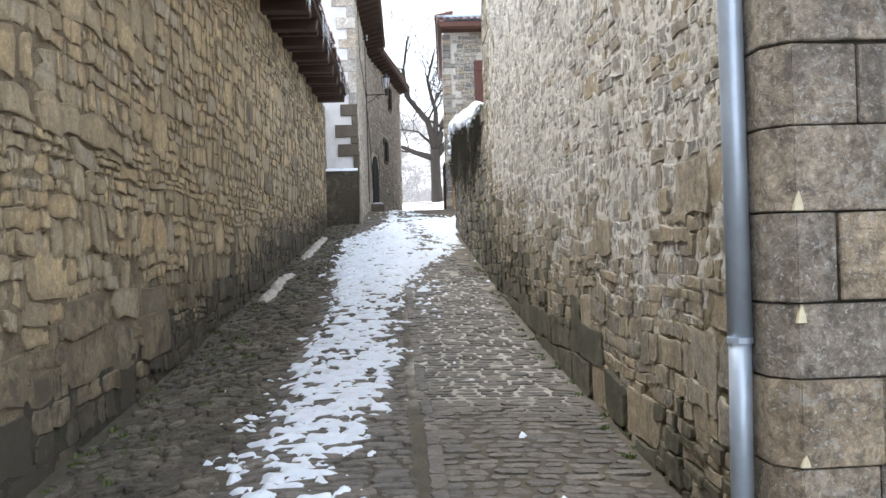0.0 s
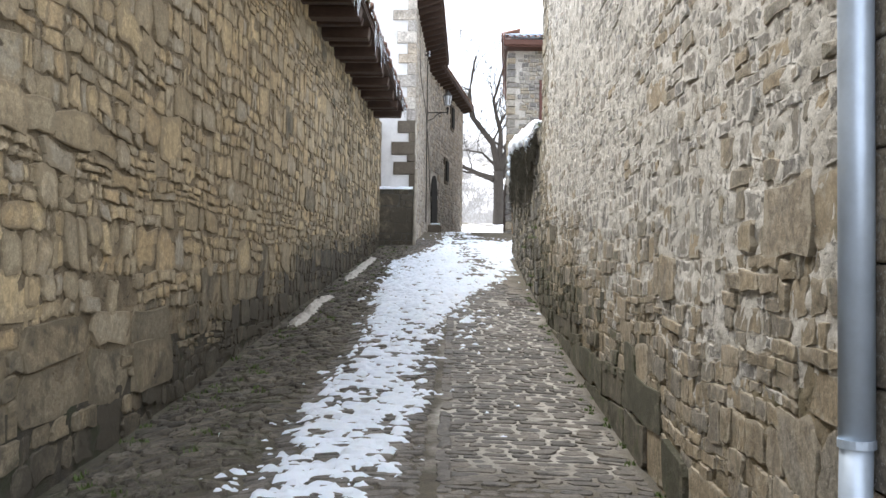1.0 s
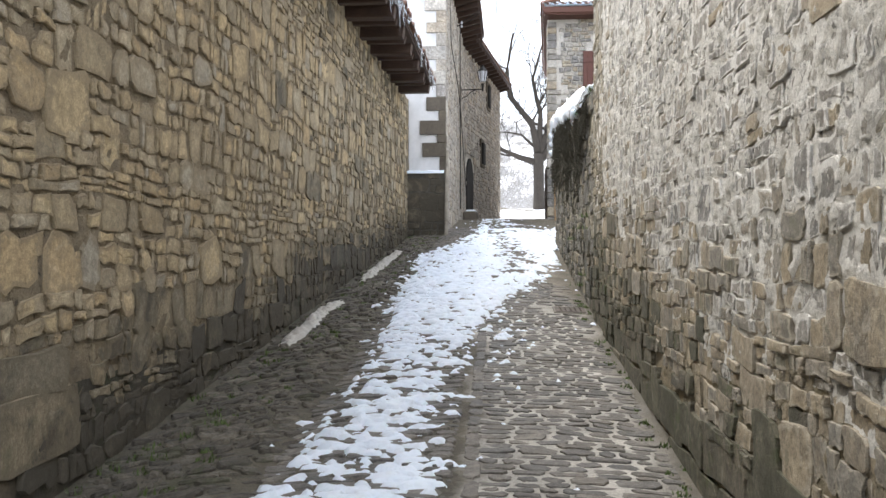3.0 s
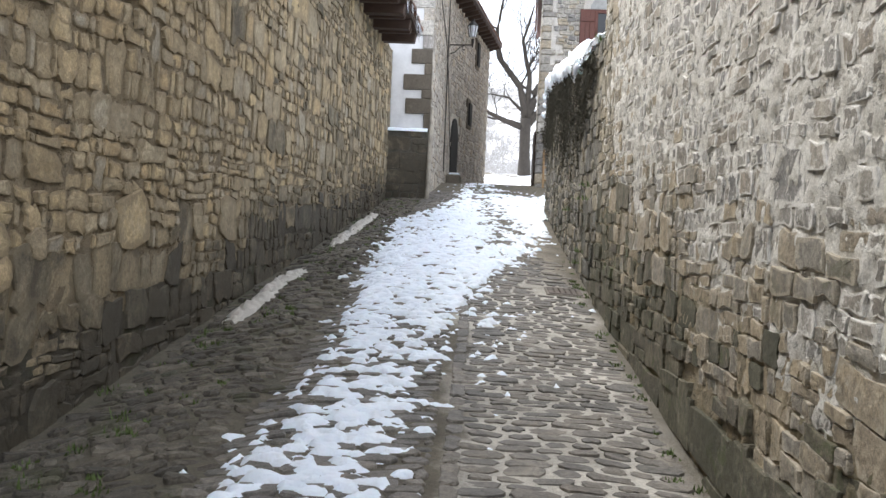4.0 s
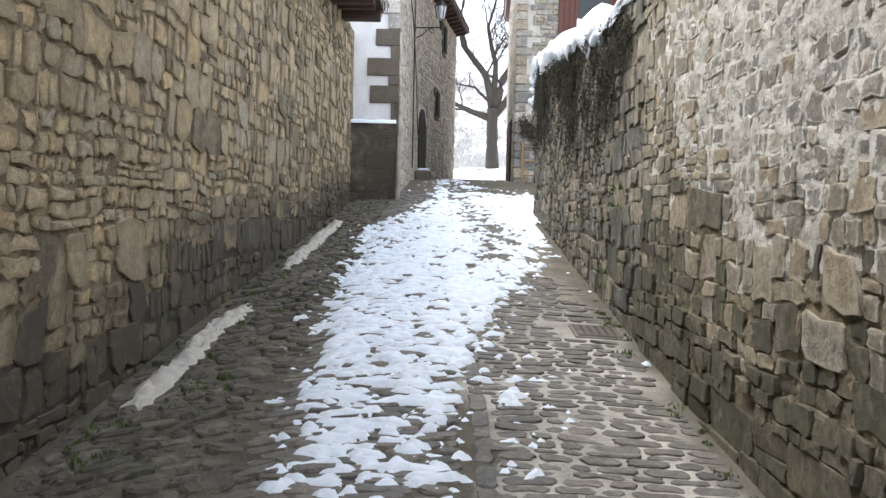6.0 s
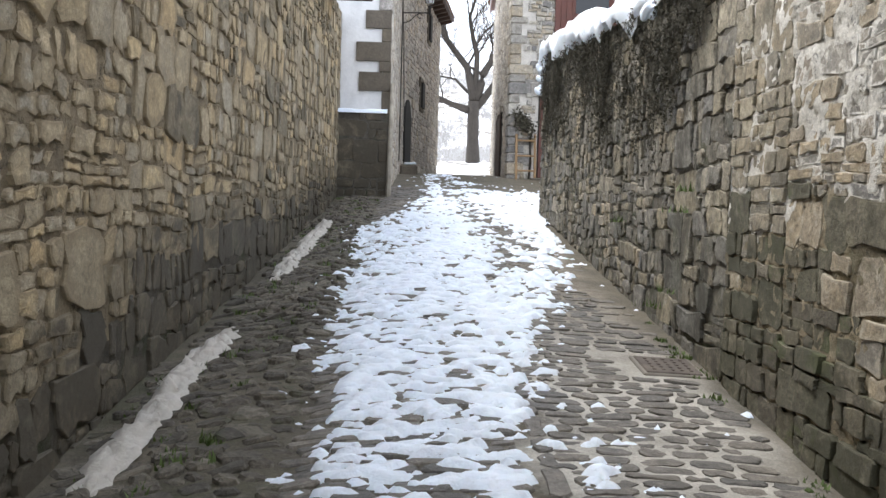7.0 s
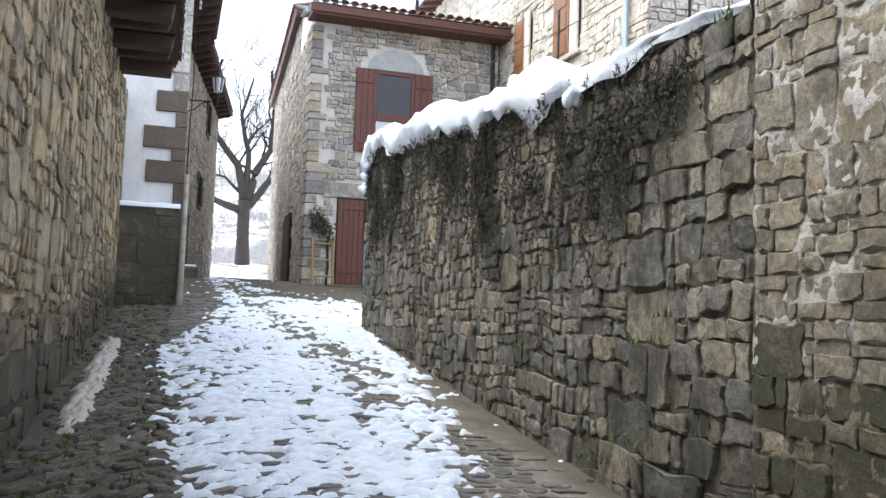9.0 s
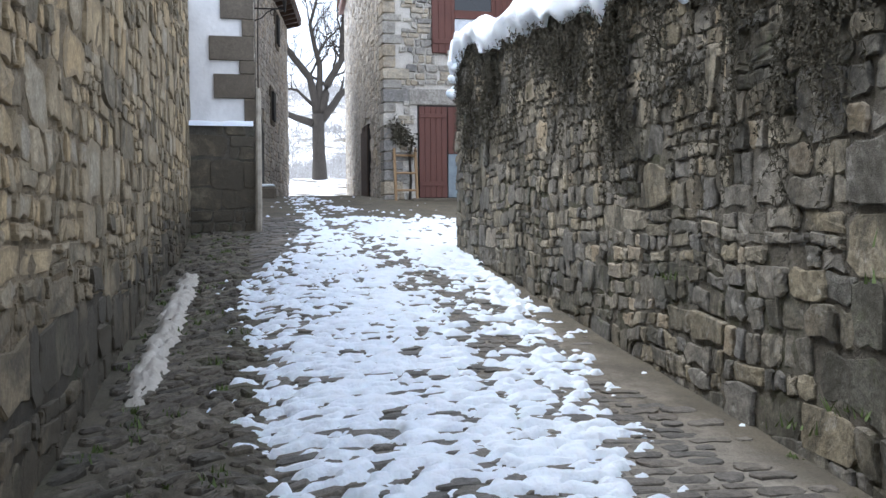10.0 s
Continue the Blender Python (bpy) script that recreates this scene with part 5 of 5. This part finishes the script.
def climber():
    rng = random.Random(3)
    thing = tagged(empty("climbing_plant"), "dark withered climber on the house wall behind a ladder", "plant")
    stem = [(2.5, 29.93, 2.86), (2.53, 29.95, 3.3), (2.5, 29.95, 3.8), (2.56, 29.94, 4.1), (2.42, 29.93, 4.35), (2.2, 29.94, 4.42)]
    part("stem", add_tube(bmesh.new(), stem, [0.03, 0.028, 0.024, 0.02, 0.016, 0.01], 6), bark_mat, thing)
    bm = bmesh.new()
    for k in range(420):
        f = rng.random() ** 0.7
        p = Vector((2.55 - 0.4 * f + rng.gauss(0, 0.07), 29.9 - abs(rng.gauss(0, 0.06)), 4.05 + 0.32 * f + rng.gauss(0, 0.11)))
        d = Vector((rng.uniform(-1, 1), rng.uniform(-0.6, 0.1), rng.uniform(-1, 0.3))).normalized() * rng.uniform(0.04, 0.1)
        w = d.cross(Vector((rng.uniform(-1, 1), -1, rng.uniform(-1, 1)))).normalized() * rng.uniform(0.012, 0.03)
        bm.faces.new([bm.verts.new(v) for v in (p, p + d * 0.5 + w, p + d, p + d * 0.5 - w)])
    part("leaves", bm, vine_mat, thing, "withered dark leaves")


ladder()
climber()


def corner_post():
    post = part("post", add_tube(bmesh.new(), [(-0.83, 23.99, 2.0), (-0.815, 24.0, 3.2), (-0.80, 24.2, 4.3)], [0.05, 0.045, 0.035], 7), pier_mat)
    tagged(post, "pale weathered timber post against the house corner", "post")


def foot_stone():
    thing = tagged(empty("stone_bench"), "low dark stone with a little snow at the house wall", "stone")
    z = ground_z(-0.5, 32.4)
    bm = add_box(bmesh.new(), -0.72, -0.25, 31.8, 33.0, z - 0.1, z + 0.24, None, 0.05)
    part("block", bm, stone_quoin, thing)
    part("snow", add_box(bmesh.new(), -0.62, -0.28, 31.85, 32.7, z + 0.23, z + 0.30, None, 0.03), snow_clean, thing, "cap of snow")


corner_post()
foot_stone()


# ---- sunlit house behind the garden wall ----
def cream_house():
    house = tagged(empty("stone_house"), "tall cream stone house with brown shutters and deep wooden eave", "house")
    X, ya, yb = 6.68, 23.1, 40.0
    prism("wall", [(X + 0.04, ya + 0.04), (16, ya + 0.04), (16, yb), (X + 0.04, yb)], 2.5, 11.9, mortar_cream, house)
    gaps = [(28.2, 29.1, 7.5, 9.25), (25.75, 26.9, 7.7, 9.2)]
    keep = lambda a, b, c, d: not any(b > p - ya and a < q - ya and d > r and c < s for p, q, r, s in gaps)
    facade_stones(house, (X, ya), (X, 36), 5.4, 11.8, (-1, 0), 61, [stone_cream], (0.26, 0.42), (0.2, 0.6), keep=keep, single=120, proud=(0.0, 0.003), gap=0.004)
    facade_stones(house, (X, ya), (X + 5, ya), 5.0, 11.8, (0, -1), 62, [stone_house], (0.26, 0.42), (0.2, 0.55), single=60)
    for p, q, r, s in gaps:
        w = block("window", X - 0.01, X + 0.05, p, q, r, s, shade_mat, house, "window with a brown wooden shutter", 0)
        leaf = block("shutter", X - 0.05, X - 0.012, p + (q - p) * 0.35, q, r, s, wood_brown, w, "varnished brown shutter", 0.006)
        for k in range(3):
            z0 = r + 0.08 + (s - r) / 3 * k
            block("panel", X - 0.065, X - 0.048, p + (q - p) * 0.45, q - 0.1, z0, z0 + (s - r) / 3 - 0.12, wood_brown, leaf, bevel=0.008)
        block("casement", X - 0.06, X - 0.01, p, p + (q - p) * 0.3, r, s, pale_paint, w, "pale painted casement", 0.008)
        block("sill", X - 0.1, X + 0.03, p - 0.1, q + 0.1, r - 0.1, r, stone_cream, w, bevel=0.01)
    t = Matrix.Translation((X, 0, 11.85)) @ Matrix.Rotation(radians(-14), 4, "Y")
    eave = part("eave", add_box(bmesh.new(), -0.6, 4, ya - 0.6, yb, 0.1, 0.2, t, 0.01), wood_soffit, house, "red stained boarded eave")
    y = ya - 0.4
    while y < yb:
        part("rafter", add_box(bmesh.new(), -0.56, 0.1, y, y + 0.1, -0.02, 0.1, t, 0.008), wood_soffit, eave)
        y += 0.6
    block("gutter", X - 0.72, X - 0.6, ya - 0.6, yb, 11.76, 11.86, zinc_mat, house, bevel=0.03)
    part("downpipe", add_tube(bmesh.new(), [(X - 0.08, 23.75, 4), (X - 0.08, 23.75, 11.8)], 0.05, 10), zinc_mat, house, "grey downpipe")


cream_house()


def garden_poles():
    for x, y, z0, z1 in ((2.4, 17.56, 2.2, 5.17), (2.4, 15.35, 2.0, 5.23), (2.4, 14.15, 1.9, 5.05)):
        pole = tagged(empty("garden_pole"), "thin rusty iron stake behind the garden wall", "pole", "stakes behind the garden wall")
        part("rod", add_tube(bmesh.new(), [(x, y, z0), (x, y, z1)], 0.012, 6), iron_mat, pole)
        part("tip", add_tube(bmesh.new(), [(x, y, z1 - 0.02), (x, y, z1 + 0.05)], [0.016, 0.004], 6), iron_mat, pole)
    wire = [(2.4, 22.4, 5.5), (2.4, 20, 5.25), (2.4, 17.56, 5.0), (2.4, 16.5, 4.93), (2.4, 15.35, 4.95), (2.4, 14.15, 4.9)]
    w = part("wire", add_tube(bmesh.new(), wire, 0.005, 4), iron_mat)
    tagged(w, "slack wire strung between iron stakes", "wire")
    soil = block("garden_bank", 2.05, 6.6, 13.5, 22.4, 0.5, 2.3, ground_mat, None, "", 0.1)
    tagged(soil, "raised garden earth behind the stone wall", "garden", kind="structure")


garden_poles()


# ---- snow along the garden wall, and ivy ----
def wall_snow():
    rng = random.Random(9)
    prof = 15
    verts, faces = [], []
    ys = [13.5 + 0.035 * k for k in range(261)]
    for y in ys:
        x0 = lerp(GARDEN, y)
        zt = lerp(GARDEN_TOP, y)
        amount = lerp([(13.5, 0.2), (14.4, 0.45), (15.2, 0.7), (16.0, 1.0), (22.4, 1.0), (22.62, 0.4)], y)
        lump = 1 + 0.8 * wave(y * 0.9, 2.0) + 0.5 * wave(y * 2.3, 3.0)
        thick = max(0.005, 0.24 * amount * lump)
        droop = min(0.2, max(0.0, 0.2 * amount * (0.6 + 1.5 * wave(y * 1.1, 7.0) + 1.0 * wave(y * 2.1, 1.0))))
        if y > 21.9:
            droop += 0.25 * math.exp(-((y - 22.3) / 0.15) ** 2)
        for k in range(prof):
            s = k / (prof - 1)
            if s < 0.6:
                x = x0 + 0.48 - (0.48 + 0.08 * amount) * s / 0.6
                z = zt + thick * (0.55 + 0.45 * math.sin(math.pi * min(1, s / 0.6 * 0.8 + 0.2)))
            else:
                a = (s - 0.6) / 0.4
                x = x0 - 0.08 * amount - 0.06 * amount * math.sin(a * math.pi) * (0.4 + amount * 0.6)
                z = zt + thick * 0.8 * (1 - a) - droop * a - (0.0 if a < 1 else 0.0)
            x += 0.03 * amount * wave(y * 4, s * 5, 2.0) + 0.07 * amount * wave(y * 2.6, s * 3.5, 6.0)
            z += (0.045 * wave(y * 4, s * 6, 5.0) + 0.09 * wave(y * 2.4, s * 4, 3.0)) * amount
            verts.append((x, y, z))
    for j in range(len(ys) - 1):
        for k in range(prof - 1):
            a = j * prof + k
            y = ys[j]
            faces.append((a, a + prof, a + prof + 1, a + 1))
    ob = link_part("snow_drift", mesh_from("snow_drift", verts, faces, [snow_clean], None, True))
    tagged(ob, "lumpy cap of bright snow sagging over the garden wall", "snow")
    for y, z, r in ((22.25, 4.2, 0.06), (22.3, 4.02, 0.07), (22.2, 4.38, 0.08), (15.3, 3.72, 0.06)):
        bm = bmesh.new()
        bmesh.ops.create_icosphere(bm, subdivisions=3, radius=r)
        for v in bm.verts:
            v.co *= 1 + 1.1 * wave(v.co.x * 12 + y, v.co.y * 12, v.co.z * 12)
            v.co = Vector((v.co.x * 0.8 + lerp(GARDEN, y) - 0.09, v.co.y * 1.2 + y, v.co.z * 1.2 + z))
        tagged(part("snow_clump", bm, snow_clean, None, "", True), "small clump of snow caught in the ivy", "snow", "snow clumps in ivy")


def ivy():
    rng = random.Random(77)
    verts, faces = [], []

    def blade(p, d, n, w):
        """A small folded leaf or stem at p along d."""
        side = d.cross(n)
        if side.length < 1e-4:
            return
        side.normalize()
        o = len(verts)
        verts.extend([tuple(p), tuple(p + d * 0.5 + side * w + n * w * 0.4), tuple(p + d), tuple(p + d * 0.5 - side * w + n * w * 0.4)])
        faces.extend([(o, o + 1, o + 2), (o, o + 2, o + 3)])

    def strand(y, z, reach, x):
        p = Vector((x, y, z))
        went = 0.0
        while went < reach:
            step = Vector((rng.uniform(-0.02, 0.012), rng.uniform(-0.045, 0.045), -rng.uniform(0.03, 0.07)))
            face = lerp(GARDEN, p.y) - 0.035
            q = p + step
            q.x = max(min(q.x, face), face - 0.09)
            blade(p, q - p, Vector((-1, 0, 0.2)), 0.005)
            for _ in range(8):
                d = Vector((rng.uniform(-0.7, 0.1), rng.uniform(-1, 1), rng.uniform(-1.3, 0.4))).normalized() * rng.uniform(0.012, 0.042)
                nn = Vector((rng.uniform(-1, 0), rng.uniform(-0.6, 0.6), rng.uniform(-0.2, 0.8))).normalized()
                blade(q, d, nn, rng.uniform(0.002, 0.007))
            went += -step.z
            p = q

    # a ragged fringe along the top
    for k in range(520):
        y = rng.uniform(15.6, 22.45) if rng.random() < 0.93 else rng.uniform(13.8, 15.8)
        if rng.random() < 0.25 + 1.2 * wave(y * 2.3, 4.0):
            continue
        reach = (0.06 + 0.5 * rng.random() ** 2) * (1.0 if y > 16 else 0.6) * max(0.2, 1 + 1.6 * wave(y * 2.1, 5.5))
        strand(y, lerp(GARDEN_TOP, y) + rng.uniform(-0.08, 0.05), reach, lerp(GARDEN, y) - rng.uniform(0.03, 0.1))
    # torn clumps below it, thinning out downwards, bare stone between
    for k in range(420):
        y = rng.uniform(13.9, 22.4)
        low = 0.1 + 1.4 * rng.random() ** 1.5 * lerp([(13.9, 0.4), (16, 0.75), (18, 1.0), (22.4, 0.95)], y)
        if wave(y * 1.9, low * 1.3, 7.7) + 0.5 * wave(y * 5.0, low * 2.5, 2.2) < 0.02 + 0.2 * low:
            continue
        for _ in range(rng.randint(2, 5)):
            yy = y + rng.gauss(0, 0.08)
            strand(yy, lerp(GARDEN_TOP, y) - low + rng.gauss(0, 0.05), rng.uniform(0.08, 0.34), lerp(GARDEN, yy) - rng.uniform(0.03, 0.07))
    # single bare tendrils trailing further down
    for k in range(200):
        y = rng.uniform(14.3, 22.4)
        if wave(y * 3.1, 6.6) > -0.05:
            strand(y, lerp(GARDEN_TOP, y) - rng.uniform(0.1, 0.7), rng.uniform(0.3, 1.0), lerp(GARDEN, y) - 0.04)
    ob = link_part("ivy", mesh_from("ivy", verts, faces, [vine_mat]))
    tagged(ob, "dry brown ivy hanging in mats over the garden wall", "ivy", kind="stuff")


def weeds():
    rng = random.Random(31)
    verts, faces = [], []
    spots = []
    for k in range(150):
        y = rng.uniform(4.5, 24)
        spots.append((west_x(y) + rng.uniform(0.05, 0.8), y, None, rng.uniform(0.3, 0.8)))
    for k in range(45):
        y = rng.uniform(4.0, 15)
        spots.append((1.5 - rng.uniform(0.02, 0.16), y, None, rng.uniform(0.2, 0.6)))
    for y, z in ((14.25, 2.25), (14.3, 2.1), (13.6, 3.75), (14.6, 1.5), (15.0, 1.35), (16.2, 2.0), (15.8, 1.2)):
        spots.append((lerp(GARDEN, y) - 0.04, y, z, 1.0))
    for x, y, z, s in spots:
        z = ground_z(x, y) if z is None else z
        for _ in range(22):
            a, t = rng.uniform(0, 6.28), rng.uniform(0.1, 0.9)
            p = Vector((x + rng.gauss(0, 0.05 * s), y + rng.gauss(0, 0.07 * s), z))
            d = Vector((math.cos(a) * t, math.sin(a) * t, 1)).normalized() * rng.uniform(0.03, 0.09) * s
            w = Vector((-math.sin(a), math.cos(a), 0)) * rng.uniform(0.004, 0.012)
            o = len(verts)
            verts += [tuple(p - w), tuple(p + w), tuple(p + d)]
            faces.append((o, o + 1, o + 2))
    ob = link_part("weeds", mesh_from("weeds", verts, faces, [leaf_mat]))
    tagged(ob, "small green weeds and moss at the wall feet", "weeds", kind="stuff")


wall_snow()
ivy()
weeds()


# ---- the bare tree and the snowy brush beyond ----
def tree():
    rng = random.Random(19)
    thing = tagged(empty("tree"), "large bare walnut tree in the snow beyond the houses", "tree")
    bx, by, bz = 3.05, 58.0, 4.35
    fork = Vector((bx, by, 8.1))
    part("trunk", add_tube(bmesh.new(), [(bx + 0.05, by, bz - 0.2), (bx + 0.03, by, bz + 0.3), (bx, by, bz + 1.6), (bx - 0.02, by, 7.4), tuple(fork)], [0.58, 0.42, 0.34, 0.33, 0.35], 12), bark_mat, thing, smooth=True)
    bm = bmesh.new()

    def grow(p, d, r, n, depth):
        pts, rad = [tuple(p)], [r]
        for k in range(n):
            d = (d + Vector((rng.gauss(0, 0.22), rng.gauss(0, 0.22), rng.gauss(0.06, 0.16)))).normalized()
            p = p + d * (0.32 + 0.25 * r / 0.1 * 0.2) * rng.uniform(0.8, 1.3)
            pts.append(tuple(p))
            rad.append(max(0.008, r * (1 - 0.72 * (k + 1) / n)))
            if depth > 0 and (k > 0 or depth < 2):
                for _ in range(2 if rng.random() < 0.45 else 1):
                    side = (d + Vector((rng.uniform(-1, 1), rng.uniform(-1, 1), rng.uniform(-0.35, 0.75)))).normalized()
                    grow(p, side, rad[-1] * rng.uniform(0.45, 0.7), max(3, n - rng.randint(0, 2)), depth - 1)
        add_tube(bm, pts, rad, 5 if r > 0.03 else 3, False)

    limbs = [([(-0.05, 0), (-0.45, 1.9), (-1.8, 3.6), (-1.95, 5.4), (-1.6, 7.4)], 0.25), ([(0.05, 0), (0.45, 1.5), (1.25, 2.9), (1.45, 5.2), (1.1, 7.2)], 0.27),
             ([(-0.25, -0.5), (-1.2, -0.2), (-2.3, 0.3), (-3.2, 1.1)], 0.23), ([(0.2, -0.3), (1.1, 1.0), (2.0, 1.6), (3.2, 3.0)], 0.24),
             ([(-0.2, 0.4), (-1.1, 1.2), (-2.4, 1.4)], 0.11), ([(0.0, 0.2), (0.1, 2.6), (-0.4, 4.6), (0.2, 6.8)], 0.2)]
    for line, r in limbs:
        pts = [fork + Vector((u, 0.25 * wave(u * 3, v, r * 9) * v, v)) for u, v in line]
        limb = bmesh.new()
        rad = [r * (1 - 0.75 * k / (len(pts) - 1)) for k in range(len(pts))]
        fine, frad = [], []
        for k in range(len(pts) - 1):
            for s in range(4):
                f = s / 4
                fine.append(tuple(pts[k].lerp(pts[k + 1], f) + Vector((0.09 * wave(k + f, r * 20), 0.09 * wave(k + f, r * 30, 4), 0.05 * wave(k + f, 9)))))
                frad.append(rad[k] + (rad[k + 1] - rad[k]) * f)
        fine.append(tuple(pts[-1]))
        frad.append(rad[-1])
        add_tube(limb, fine, frad, 8)
        part("limb", limb, bark_mat, thing, smooth=True)
        for k in range(4, len(fine)):
            if rng.random() < 0.8:
                d = (Vector(fine[k]) - Vector(fine[k - 1])).normalized()
                side = (d * 0.5 + Vector((rng.uniform(-1, 1), rng.uniform(-1, 1), rng.uniform(-0.2, 0.9)))).normalized()
                grow(Vector(fine[k]), side, frad[k] * rng.uniform(0.35, 0.6), rng.randint(4, 6), 2)
    part("crown", bm, bark_mat, thing, "open crown of bare twigs")


def brush():
    """Snow-dusted thickets on the slope behind the tree."""
    rng = random.Random(29)
    verts, faces = [], []

    def twig(p, d, w):
        side = Vector((d.z, 0, -d.x))
        if side.length < 1e-4:
            side = Vector((1, 0, 0))
        side = side.normalized() * w
        o = len(verts)
        verts.extend([tuple(p - side), tuple(p + side), tuple(p + d + side * 0.3), tuple(p + d - side * 0.3)])
        faces.append((o, o + 1, o + 2, o + 3))

    for k in range(420):
        y = rng.uniform(63, 140)
        x = rng.uniform(-0.06, 0.2) * y + rng.uniform(-3, 3)
        z = ground_z(x, y) - 0.3
        s = rng.uniform(0.5, 1.3) * (1 + (y - 63) / 90)
        for _ in range(30):
            p = Vector((x + rng.gauss(0, 0.5 * s), y + rng.gauss(0, 0.5 * s), z))
            d = Vector((rng.gauss(0, 0.45), rng.gauss(0, 0.3), 1)).normalized() * rng.uniform(0.5, 1.5) * s
            twig(p, d, 0.02 * s)
            for _ in range(4):
                q = p + d * rng.uniform(0.3, 1)
                e = (d.normalized() + Vector((rng.gauss(0, 0.7), rng.gauss(0, 0.4), rng.gauss(0, 0.4)))).normalized() * rng.uniform(0.2, 0.6) * s
                twig(q, e, 0.012 * s)
    ob = link_part("brush", mesh_from("brush", verts, faces, [brush_mat]))
    tagged(ob, "snow-dusted thicket on the slope behind the tree", "bushes", kind="stuff")


tree()
brush()
